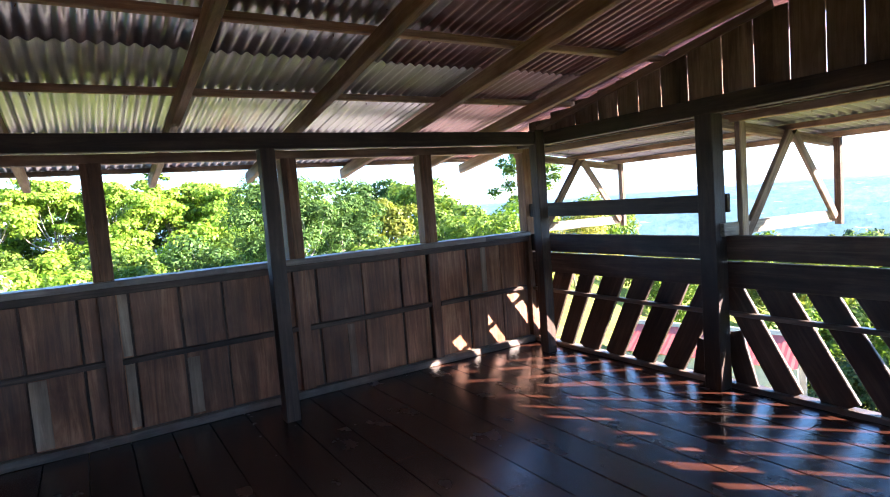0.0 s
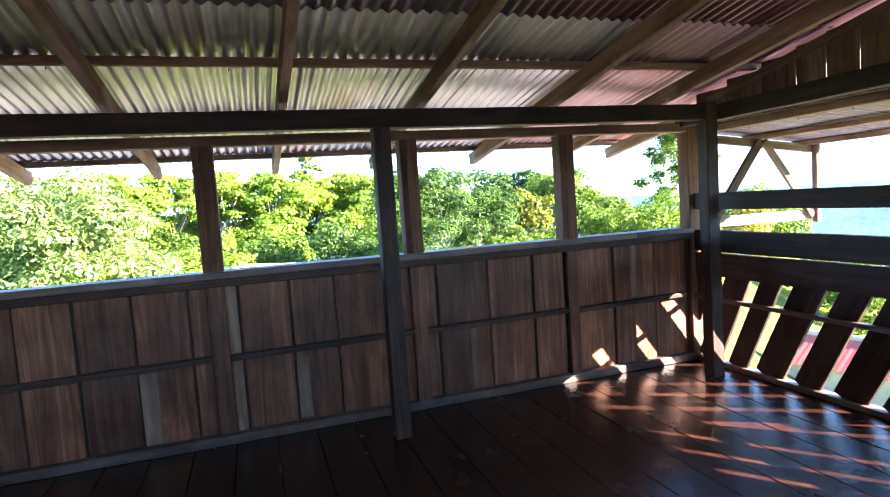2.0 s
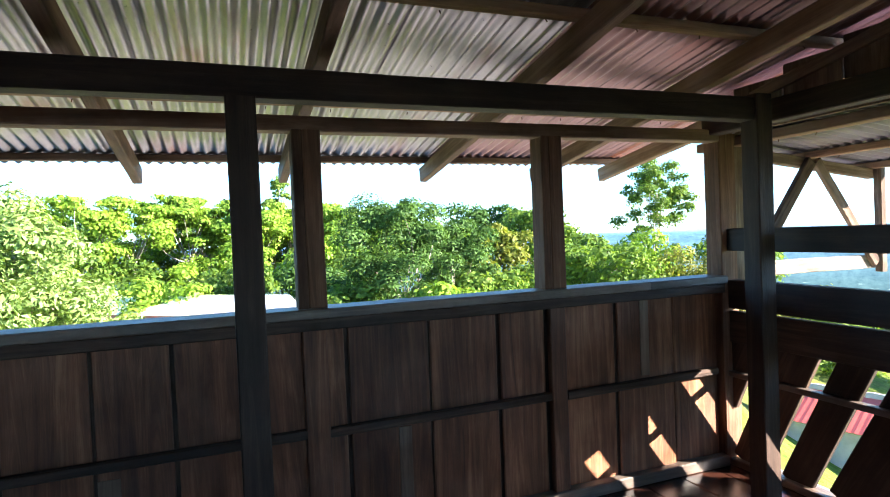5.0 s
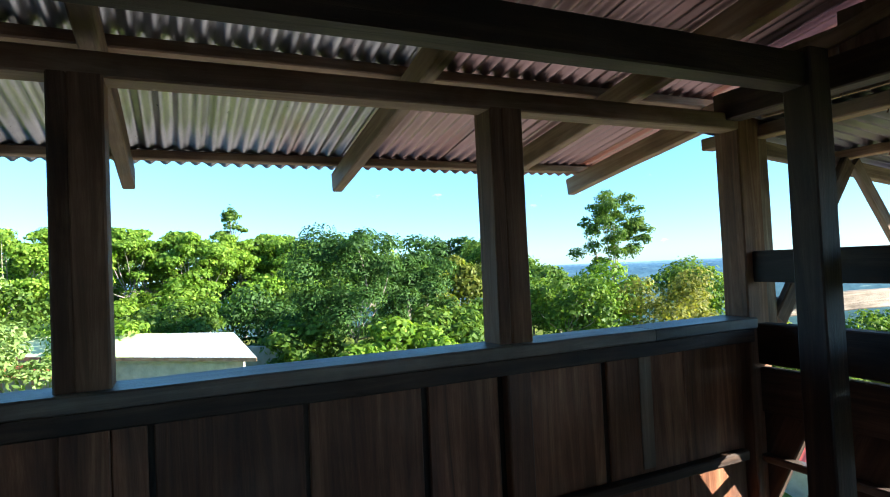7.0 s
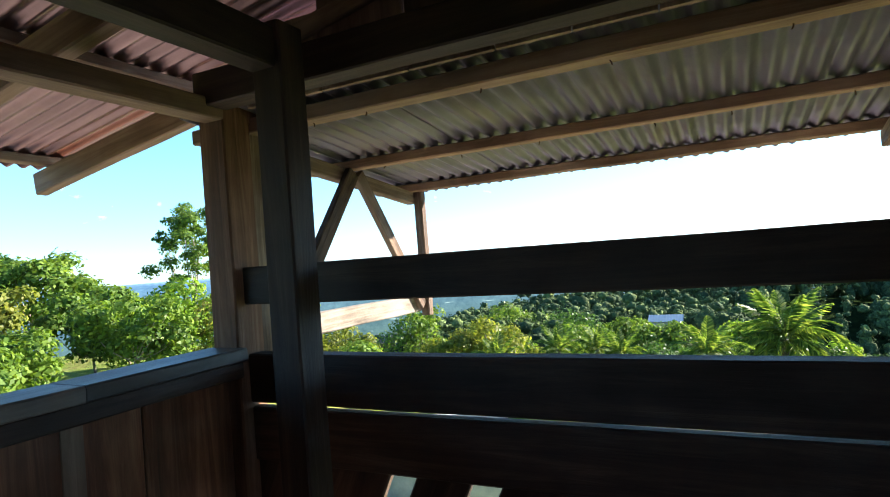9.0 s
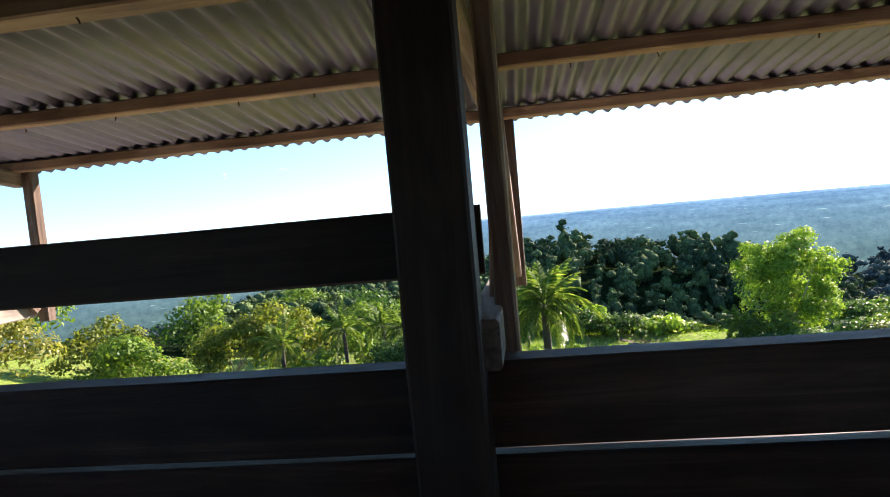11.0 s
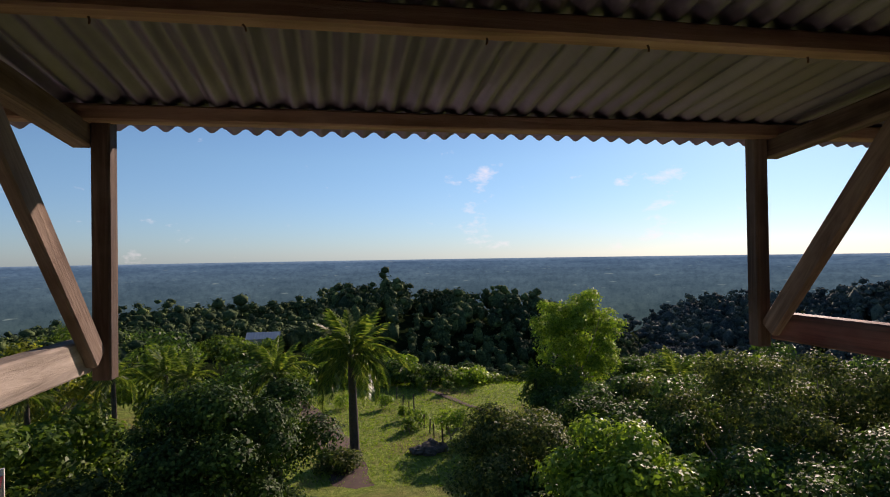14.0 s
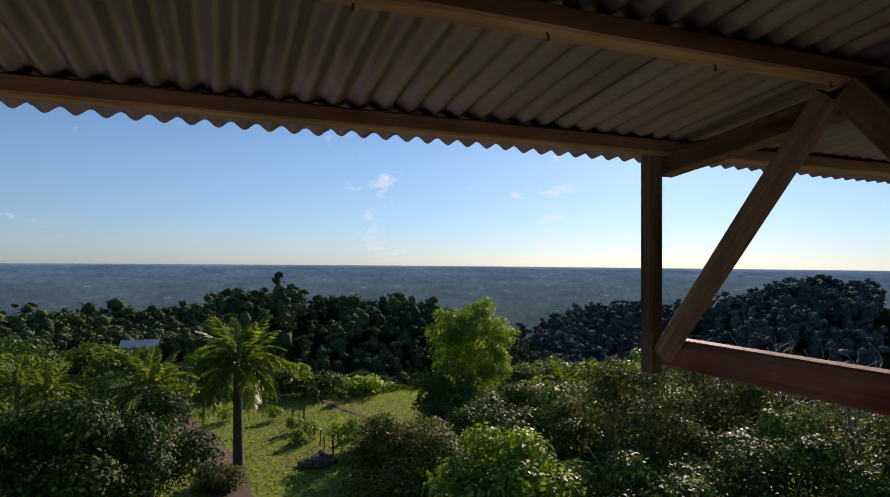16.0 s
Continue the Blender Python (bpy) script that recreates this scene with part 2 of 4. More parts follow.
NAIL_MESH = beam_mesh(0.016, 0.004, 0.005, NAIL)
NAIL_MESH.transform(Matrix.Rotation(radians(90), 4, "Y"))


# ---- structure ----
X0, X1, Y0, Y1 = -7.4, 0.0, -7.3, 0.0      # the deck: west, east, south, north


def main_z(y):
    return 2.185 + 0.16 * (1.5 - y) if y > -3.6 else 2.185 + 0.16 * 5.1 - 0.16 * (-3.6 - y)


def lean_z(x):
    return 1.998 + 0.106 * (1.7 - x)


def build_floor():
    base = empty("floor", "dark varnished plank floor with worn gloss", "floor", "structure", at=(0, 0, 0))
    rnd = random.Random(3)
    meshes = {}
    cuts = [[-7.3, -4.9, -2.45, 0.12], [-7.3, -6.0, -3.1, -0.9, 0.12], [-7.3, -5.2, -1.7, 0.12]]
    x, k = X0, 0
    while x < 0.0:
        for a, b in zip(cuts[k % 3], cuts[k % 3][1:]):
            key = (k % 3, a, rnd.randint(0, 1))
            if key not in meshes:
                meshes[key] = beam_mesh(b - a - 0.004, 0.276, 0.03, WOOD_FLOOR, 0.0015, 0.004, len(meshes))
            put("plank", meshes[key], along((x + 0.14, a, -0.015 + rnd.uniform(-0.001, 0.001)), (x + 0.14, b, -0.015)), base)
        x += 0.28
        k += 1
    # unseen board added to stop light from below in the plank gaps
    timber("underlay", (X0 - 0.05, -3.6, -0.042), (0.13, -3.6, -0.042), 7.4, 0.016, WOOD_DARK, base)
    for y in (-7.0, -5.4, -3.8, -2.2, -0.6):
        timber("joist", (X0, y, -0.135), (0.05, y, -0.135), 0.06, 0.16, WOOD_DARK, base)


POSTS_N = (-7.0, -5.55, -4.09, -2.615, -1.24)
SEAMS = [(-7.35, -6.95), (-6.95, -6.6), (-6.6, -6.25), (-6.25, -5.9), (-5.9, -5.6), (-5.5, -5.33), (-5.33, -4.99), (-4.99, -4.635), (-4.635, -4.28), (-4.28, -4.14), (-4.04, -3.945), (-3.945, -3.59),
         (-3.59, -3.26), (-3.26, -2.86), (-2.86, -2.665), (-2.565, -2.455), (-2.455, -2.01), (-2.01, -1.6), (-1.6, -1.3), (-1.19, -0.81), (-0.81, -0.375), (-0.375, 0.0)]


def build_wall_north():
    wall = empty("wall_north", "low wall of upright brown boards with battens", "wall", "structure")
    for i, (a, b) in enumerate(SEAMS):
        y = 0.055 if i % 2 else 0.04
        timber("board", ((a + b) / 2, y, 0.03), ((a + b) / 2, y, 1.2), b - a - 0.018, 0.018, WOOD_BOARD, wall, up=(0, 1, 0), wob=0.002)
    for x in sorted({s for ab in SEAMS for s in ab}):
        timber("cover_strip", (x, 0.078, 0.02), (x, 0.078, 1.19), 0.14, 0.02, WOOD_DARK, wall, up=(0, 1, 0), wob=0.001)
    for x0, x1, z0, z1 in ((-4.63, -4.52, 0.08, 0.585), (-4.02, -3.955, 0.09, 0.585), (-4.02, -3.955, 0.65, 1.17), (-3.58, -3.49, 0.09, 0.55), (-0.64, -0.575, 0.66, 1.16), (-2.2, -2.13, 0.08, 0.58)):
        timber("patch_board", ((x0 + x1) / 2, 0.028, z0), ((x0 + x1) / 2, 0.028, z1), x1 - x0, 0.008, WOOD_GREYED, wall, "greyed patch board", up=(0, 1, 0), wob=0.001)
    for x in POSTS_N:
        timber("stud", (x, 0.015, 0.07), (x, 0.015, 1.192), 0.1 if x > -2 else 0.12, 0.05, WOOD_BOARD, wall, up=(0, 1, 0))
    edges = [X0, *POSTS_N, 0.0]
    for a, b in zip(edges, edges[1:]):
        timber("mid_rail", (a + 0.055, 0.012, 0.615), (b - 0.055, 0.012, 0.625), 0.045, 0.045, WOOD_DARK, wall)
    timber("bottom_plate", (X0, 0.01, 0.035), (0.0, 0.01, 0.035), 0.07, 0.07, WOOD_SILL, wall)
    timber("sill", (X0, 0.055, 1.217), (-0.6, 0.055, 1.217), 0.19, 0.05, WOOD_SILL, wall, "worn grey sill plank")
    timber("sill", (-0.597, 0.055, 1.217), (0.01, 0.055, 1.217), 0.19, 0.05, WOOD_SILL, wall, "worn grey sill plank")
    timber("fascia", (X0, -0.022, 1.165), (-0.01, -0.022, 1.165), 0.03, 0.06, WOOD_DARK, wall)
    for x in POSTS_N:
        timber("window_post", (x - 0.044, 0.062, 1.243), (x - 0.044, 0.062, 2.12), 0.05, 0.13, WOOD_POST, wall, up=(0, 1, 0))
        timber("window_post", (x + 0.025, 0.06, 1.243), (x + 0.025, 0.06, 2.12), 0.09, 0.127, WOOD_POST, wall, up=(0, 1, 0))
    timber("corner_post", (0.075, 0.065, -0.1), (0.075, 0.065, 2.2), 0.14, 0.13, WOOD_POST, wall, "weathered corner post", up=(0, 1, 0))
    timber("wall_plate", (X0, 0.05, 2.15), (0.3, 0.05, 2.15), 0.1, 0.075, WOOD_PALE, wall)


def post_thing(x, y, top, size, mat=None, label="dark square timber post standing on the floor"):
    p = empty("post", label, "post", group="inner posts", at=(x, y, 0))
    timber("shaft", (0, 0, 0), (0, 0, top), size, size, mat or WOOD_DARK, p, up=(0, 1, 0))
    return p


def build_frame():
    for x in (-5.7, -2.925, -0.18):
        post_thing(x, -0.45, 2.15 if x < -1 else 2.29, 0.115)
    b = empty("tie_beam", "long dark beam carried by the inner posts", "beam")
    timber("beam", (X0, -0.44, 2.21), (-0.12, -0.44, 2.21), 0.1, 0.125, WOOD_DARK, b)
    b = empty("gable_beam", "dark tie beam under the boarded gable", "beam")
    timber("beam", (-0.02, 0.06, 2.215), (-0.02, Y0, 2.215), 0.1, 0.13, WOOD_DARK, b)


EAST = (-2.263, -4.6, -7.0)
BRACKETS = ((0.11, 0.0, -1), (-2.29, -3.0, -1), (-4.765, 0.0, 1), (-7.05, 0.0, -1))


def build_wall_east():
    wall = empty("wall_east", "open railing wall of slanted planks under heavy rails", "railing", "structure")
    for y in EAST:
        timber("post", (-0.025, y, 0), (-0.025, y, 2.15), 0.145, 0.145, WOOD_DARK, wall, up=(0, 1, 0))
    for i, (a, b) in enumerate(((-0.005, -2.25), (-2.253, -4.6), (-4.603, -6.93))):
        timber("rail", (0.09, a, 1.117), (0.09, b, 1.112 + 0.006 * i), 0.08, 0.185, WOOD_DARK, wall, "heavy dark top rail")
        timber("lower_rail", (0.08, a, 0.905), (0.08, b, 0.905), 0.05, 0.205, WOOD_DARK, wall)
        timber("mid_rail", (0.06, a, 0.6), (0.06, b, 0.59), 0.06, 0.035, WOOD_SILL, wall)
        timber("bottom_plate", (0.08, a, 0.02), (0.08, b, 0.02), 0.1, 0.045, WOOD_SILL, wall)
    gaps = ((-0.435, -0.02), (-0.78, -0.385), (-1.09, -0.66), (-1.455, -1.015), (-1.77, -1.325), (-2.115, -1.675), (-2.44, -1.97))
    for (t0, l0), (t1, l1) in zip(gaps, gaps[1:]):
        slat(wall, (t0 + t1) / 2, (l0 + l1) / 2, ((t0 - t1 + l0 - l1) / 2 - 0.09) * 0.9)
    slat(wall, -0.25, 0.16, 0.22, 0.45)
    slat(wall, -2.27, -2.1, 0.15, 0.0, 0.36)
    gaps = ((-2.17, -2.656), (-2.48, -2.977), (-2.835, -3.34), (-3.136, -3.65), (-3.47, -3.98), (-3.8, -4.3), (-4.12, -4.63))
    for (t0, l0), (t1, l1) in zip(gaps, gaps[1:]):
        slat(wall, (t0 + t1) / 2, (l0 + l1) / 2, ((t0 - t1 + l0 - l1) / 2 - 0.095) * 0.88)
    slat(wall, -2.25, -2.5, 0.17, 0.0, 0.48)
    slat(wall, -4.36, -4.62, 0.17, 0.45)
    for k in range(6):
        slat(wall, -5.2 - 0.325 * k, -4.8 - 0.325 * k, 0.22)
    timber("upper_rail", (0.072, 0.0, 1.472), (0.072, -2.345, 1.465), 0.038, 0.145, WOOD_DARK, wall, "dark upper rail board")


def slat(wall, top, low, width, start=0.0, end=1.0):
    """One slanted plank, or a stretch of it, between the bottom plate and the rail."""
    a, c = Vector((0.09, 1.0216 * low + 0.109, 0.02)), Vector((0.09, 1.0216 * top + 0.109, 0.9))
    timber("slat", a.lerp(c, start), a.lerp(c, end), width, 0.036, WOOD_DARK, wall, up=(1, 0, 0))


def build_gable():
    g = empty("gable", "gable of upright dark boards with light in the joints", "gable", "structure")
    seams = [-0.1, -0.45, -0.8, -1.1, -1.335, -1.57, -1.805, -2.06, -2.355, -2.6, -2.85, -3.08, -3.3, -3.6, -3.9, -4.2, -4.5, -4.8, -5.1, -5.4, -5.7, -6.0, -6.3, -6.6, -6.9, -7.2]
    for i, (a, b) in enumerate(zip(seams, seams[1:])):
        yc = (a + b) / 2
        timber("board", (0.04, yc, 2.14), (0.04, yc, main_z(yc) - 0.05), a - b - 0.006, 0.02, WOOD_GABLE, g, up=(1, 0, 0), wob=0.001)
    timber("trim", (0.018, -0.25, 2.335), (0.018, -2.75, 2.835), 0.022, 0.07, WOOD_GABLE, g)


def build_roof():
    roof = empty("roof", "corrugated metal roof on sawn rafters and purlins, stained underneath", "roof", "structure")
    lowL = math.hypot(2.94, 0.16 * 2.94)
    for k, x in enumerate(np.arange(X0 - 0.3, 0.45, 0.684)):
        waves = 10 if x + 0.76 < 0.5 else max(2, int((0.42 - x) / 0.076))
        mat = RED_SHEET if x > -1.7 else SHEET
        low = corrugated(lowL, waves, mat, seed=k)
        m = along((x, 1.62, main_z(1.62) + 0.006 * (k % 2)), (x, -1.3, main_z(-1.3) + 0.006 * (k % 2)))
        up = corrugated(2.5, waves, RED_SHEET if x > -2.4 else SHEET, seed=k + 50)
        m2 = along((x, -1.15, main_z(-1.15) + 0.014 + 0.004 * (k % 2)), (x, -3.6, main_z(-3.6) + 0.014 + 0.004 * (k % 2)))
        back = corrugated(4.3, waves, SHEET, seed=k + 90)
        m3 = along((x, -7.8, main_z(-7.8) + 0.004 * (k % 2)), (x, -3.6, main_z(-3.6) + 0.008 + 0.004 * (k % 2)))
        w = waves * 0.076
        put("sheet", low, m, roof)
        put("sheet", up, m2, roof)
        put("sheet", back, m3 @ pose(0, -w, 0), roof)
    for x in (-6.6, -5.59, -4.575, -3.545, -2.59, -1.5, -0.5, 0.2):
        timber("rafter", (x, 1.53, main_z(1.53) - 0.115), (x, -3.58, main_z(-3.58) - 0.115), 0.06, 0.115, WOOD_PALE, roof)
        if x < 0.1:
            timber("rafter", (x, -3.62, main_z(-3.62) - 0.115), (x, -7.5, main_z(-7.5) - 0.115), 0.06, 0.115, WOOD_PALE, roof)
    for y in (1.41, 0.35, -0.73, -1.82, -2.9):
        timber("purlin", (X0 - 0.2, y, main_z(y) - 0.032), (0.38, y, main_z(y) - 0.032), 0.06, 0.046, WOOD_PALE, roof)
    build_nails(roof)
    for y in (-4.3, -5.4, -6.5):
        timber("purlin", (X0 - 0.2, y, main_z(y) - 0.034), (0.38, y, main_z(y) - 0.034), 0.06, 0.05, WOOD_PALE, roof)


def nail(parent, x, y, z, tilt):
    put("nail", NAIL_MESH, pose(x, y, z, tilt, tilt * 0.6, 0), parent)


def build_nails(roof):
    rnd = random.Random(8)
    for y in (0.35, -0.73, -1.82):
        x = -5.6
        while x < 0.3:
            nail(roof, x, y + rnd.uniform(-0.01, 0.02), main_z(y) - 0.066, rnd.uniform(-35, 35))
            x += rnd.uniform(0.22, 0.55)


def build_lean_to():
    roof = empty("lean_to_roof", "corrugated metal awning on purlins, grey and dusty underneath", "awning", "structure")
    L = math.hypot(1.8, 0.12 * 1.8)
    y, k = 0.3, 0
    while y > -7.4:
        s = corrugated(L, 11, AWNING, seed=200 + k)
        put("sheet", s, along((0.045, y, lean_z(0.045) + 0.005 * (k % 2)), (1.845, y, lean_z(1.845) + 0.005 * (k % 2))) @ pose(0, -11 * 0.076, 0), roof)
        y -= 0.76
        k += 1
    rnd = random.Random(12)
    for x in (0.19, 0.93, 1.585):
        for k in range(14 if x < 1.5 else 0):
            nail(roof, x + rnd.uniform(-0.02, 0.01), 0.2 - k * 0.4 + rnd.uniform(-0.1, 0.1), lean_z(x) - (0.08 if x < 0.5 else 0.068), rnd.uniform(-30, 30))
        w, h = (0.085, 0.062) if x < 0.5 else (0.06, 0.05)
        timber("purlin", (x, 0.33, lean_z(x) - 0.012 - h / 2), (x, -7.4, lean_z(x) - 0.012 - h / 2), w, h, WOOD_PALE, roof)


def build_bracket(y, turn, side, low=WOOD_BRACKET):
    """side: on which face of the chord the studs and diagonals are nailed."""
    b = empty("roof_bracket", "weathered timber truss bracket carrying the awning", "bracket", group="awning brackets", at=(0.09, y, 0))
    b.rotation_euler = (0, 0, radians(turn))
    o, f, inner = -0.09, 0.06 * side, -3 < y < -1
    timber("chord", (o + 0.05, 0, lean_z(0.05) - 0.092), (o + 1.625, 0, lean_z(1.625) - 0.092), 0.06, 0.075, WOOD_TRUSS, b)
    timber("bottom_beam", (o - 0.03 if inner else o + 0.03, -0.05 if inner else 0.0, 1.262), (o + 1.60, 0.0, 1.247), 0.07, 0.1, low, b)
    timber("inner_stud", (o + 0.2, f - (0.025 if inner else 0), 1.14), (o + 0.2, f - (0.025 if inner else 0), lean_z(0.2) - 0.075), 0.08, 0.048, WOOD_TRUSS, b, up=(0, 1, 0))
    timber("outer_stud", (o + 1.63, f, 1.17), (o + 1.63, f, lean_z(1.63) - 0.05), 0.06, 0.055, WOOD_TRUSS, b, up=(0, 1, 0))
    timber("diagonal", (o + 0.28, f * 0.94, 1.2), (o + 0.92, f * 0.84, 2.0), 0.04, 0.085, WOOD_TRUSS, b)
    timber("diagonal", (o + 0.97, f * 0.87, 2.0), (o + 1.58, f * 0.87, 1.24), 0.035, 0.075, WOOD_TRUSS, b)
    return b


def build_closing():
    """The two unseen sides, added to set the inside light: a full board wall, and a low one with posts, open above."""
    for name, p0, p1 in (("wall_west", (X0 - 0.05, Y0, 0), (X0 - 0.05, 0.05, 0)), ("wall_south", (X0, Y0 - 0.05, 0), (0.1, Y0 - 0.05, 0))):
        wall = empty(name, "unseen upright brown board wall with dark posts, added to close the deck", "wall", "structure")
        d = Vector(p1) - Vector(p0)
        n = int(d.length / 0.3)
        flat = (1, 0, 0) if name == "wall_west" else (0, 1, 0)
        for i in range(n):
            c = Vector(p0) + d * ((i + 0.5) / n)
            timber("board", (c.x, c.y, 0), (c.x, c.y, 1.2 if name == "wall_south" else main_z(c.y) - 0.02), d.length / n - 0.002, 0.02, WOOD_BOARD, wall, up=flat, wob=0.001)
        for i in range(4):
            c = Vector(p0) + d * (i / 3)
            timber("post", (c.x, c.y, 0), (c.x, c.y, main_z(c.y) - 0.19), 0.13, 0.13, WOOD_DARK, wall, up=flat)
        timber("sill", (p0[0], p0[1], 1.22), (p1[0], p1[1], 1.22), 0.16, 0.04, WOOD_SILL, wall)


build_floor()
build_wall_north()
build_frame()
build_wall_east()
build_gable()
build_roof()
build_lean_to()
for by, turn, face in BRACKETS:
    build_bracket(by, turn, face, WOOD_RED if by < -4 else WOOD_BRACKET)
build_closing()


# ---- land ----
def smooth(a, b, v):
    t = np.clip((v - a) / (b - a), 0, 1)
    return t * t * (3 - 2 * t)


def ground_z(x, y):
    """The height of the land: a hill that falls to the east, a wooded shelf to the north, ridges and a plain beyond."""
    x, y = np.asarray(x, float), np.asarray(y, float)
    r, az = np.hypot(x, y), np.degrees(np.arctan2(y, x))
    right = np.interp(r, [0, 6, 27, 55, 75, 120, 200, 450, 900, 4900], [-3.2, -4, -10, -10.5, -17, -36, -44, -62, -75, -30])
    left = np.interp(r, [0, 6, 27, 55, 90, 130, 220, 450, 900, 4900], [-3.2, -4, -10, -10.5, -12.6, -20, -34, -62, -75, -30])
    north = np.interp(r, [0, 20, 60, 100, 200, 450, 900, 4900], [-3.2, -3.6, -4.5, -10, -40, -62, -75, -30])
    a = smooth(-14, 2, az)
    e = right * (1 - a) + left * a
    k = smooth(20, 55, az) * (1 - smooth(150, 180, az))
    z = e * (1 - k) + north * k
    for az0, saz, r0, sr, h in ((-5, 8, 225, 42, 19), (-18, 9, 225, 42, 24), (14, 12, 210, 45, 10), (-36, 9, 330, 50, 20), (-55, 14, 300, 70, 36), (-85, 20, 260, 70, 26)):
        z = z + h * np.exp(-(((az - az0) / saz) ** 2) - ((r - r0) / sr) ** 2)
    return z + 0.25 * np.sin(x * 0.21 + 1) * np.cos(y * 0.17) * np.clip((r - 8) / 20, 0, 1)


def land_material():
    m, nt, b = material("grass_and_soil", 0.95)
    tc = nt.nodes.new("ShaderNodeTexCoord").outputs["Object"]
    fine, patch = noise_tex(nt, tc, 2.6, 8, 0.7), noise_tex(nt, tc, 0.19, 7, 0.68)
    col = ramp(nt, fine, [(0.3, (0.05, 0.075, 0.014)), (0.5, (0.14, 0.2, 0.03)), (0.72, (0.27, 0.31, 0.07))])
    col = mix(nt, col, (0.16, 0.12, 0.05), ramp(nt, patch, [(0.48, (0, 0, 0)), (0.66, (0.75, 0.75, 0.75))]))
    nt.links.new(col, b.inputs["Base Color"])
    b.inputs["Specular IOR Level"].default_value = 0.1
    bump(nt, b, fine, 0.8, 0.25)
    return m


def plain_material(name, glow):
    """The wooded plain with scattered pale fields: distance haze is put into its colour, from dull green-grey close by
    to blue-grey, and into its glow.
    """
    m, nt, b = material(name, 1.0)
    uv = nt.nodes.new("ShaderNodeUVMap").outputs[0]
    sep = nt.nodes.new("ShaderNodeSeparateXYZ")
    nt.links.new(uv, sep.inputs[0])
    fine = noise_tex(nt, stretched(nt, uv, (95, 16, 1), False), 1.0, 6, 0.75)
    broad = noise_tex(nt, stretched(nt, uv, (9, 7, 1), False), 1.0, 5, 0.65)
    # haze built into the ramp: bluer outwards, palest at the horizon
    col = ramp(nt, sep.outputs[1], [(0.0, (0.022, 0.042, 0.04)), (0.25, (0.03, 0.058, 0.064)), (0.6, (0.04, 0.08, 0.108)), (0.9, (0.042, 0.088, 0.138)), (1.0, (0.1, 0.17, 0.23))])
    col = mix(nt, col, ramp(nt, fine, [(0.3, (0.6, 0.64, 0.68)), (0.5, (1, 1, 1)), (0.7, (1.4, 1.3, 1.2))]), 0.85, "MULTIPLY")
    col = mix(nt, col, ramp(nt, broad, [(0.35, (0.72, 0.76, 0.8)), (0.65, (1.3, 1.25, 1.2))]), 0.7, "MULTIPLY")
    spot = noise_tex(nt, stretched(nt, uv, (30, 34, 1), False), 1.0, 3, 0.5)
    col = mix(nt, col, (0.15, 0.21, 0.19), ramp(nt, spot, [(0.66, (0, 0, 0)), (0.72, (0.6, 0.6, 0.6))]))
    nt.links.new(col, b.inputs["Base Color"])
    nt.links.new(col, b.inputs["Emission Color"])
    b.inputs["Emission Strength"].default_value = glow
    b.inputs["Specular IOR Level"].default_value = 0.0
    return m


def polar_sheet(name, radii, sectors, mat, label, category):
    vs, fs = [], []
    for r in radii:
        for k in range(sectors):
            a = 2 * math.pi * k / sectors
            x, y = r * math.cos(a), r * math.sin(a)
            vs.append((x, y, float(ground_z(x, y))))
    for i in range(len(radii) - 1):
        for k in range(sectors):
            a, b = i * sectors + k, i * sectors + (k + 1) % sectors
            fs.append((a, a + sectors, b + sectors, b))
    me = mesh_of(name, vs, fs, mat, True)
    uv = me.uv_layers.new(name="polar")
    for f, poly in enumerate(me.polygons):
        for n, li in enumerate(poly.loop_indices):
            turn = f % sectors + (1 if n > 1 else 0)
            r = math.hypot(*me.vertices[me.loops[li].vertex_index].co[:2])
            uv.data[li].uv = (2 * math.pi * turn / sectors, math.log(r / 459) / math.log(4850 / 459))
    return tagged(put(name, me, Matrix()), label, category, kind="structure")


def floor_material():
    m, nt, b = material("forest_floor", 1.0)
    tc = nt.nodes.new("ShaderNodeTexCoord").outputs["Object"]
    n = noise_tex(nt, tc, 0.35, 8, 0.7)
    # near-black greens: the shade beneath the crowns is put into the floor colour
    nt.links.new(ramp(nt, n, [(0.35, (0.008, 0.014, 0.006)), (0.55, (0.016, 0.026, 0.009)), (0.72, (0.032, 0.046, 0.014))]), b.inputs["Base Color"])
    b.inputs["Specular IOR Level"].default_value = 0.0
    bump(nt, b, n, 1.0, 1.0)
    return m


polar_sheet("forest_floor", [57.9, 63, 69, 76, 84, 93, 103, 115, 130, 150, 175, 205, 240, 280, 330, 390, 460], 180, floor_material(), "slopes under the far woods, shade put into their colour", "ground")
polar_sheet("ground", [0.5, 3, 6, 10, 14, 18, 22, 26, 30, 34, 38, 42, 46, 50, 54, 58], 180, land_material(), "green hillside of rough grass and undergrowth", "ground")
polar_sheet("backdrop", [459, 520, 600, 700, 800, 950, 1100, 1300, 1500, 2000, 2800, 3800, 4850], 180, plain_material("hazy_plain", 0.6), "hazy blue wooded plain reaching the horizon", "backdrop")


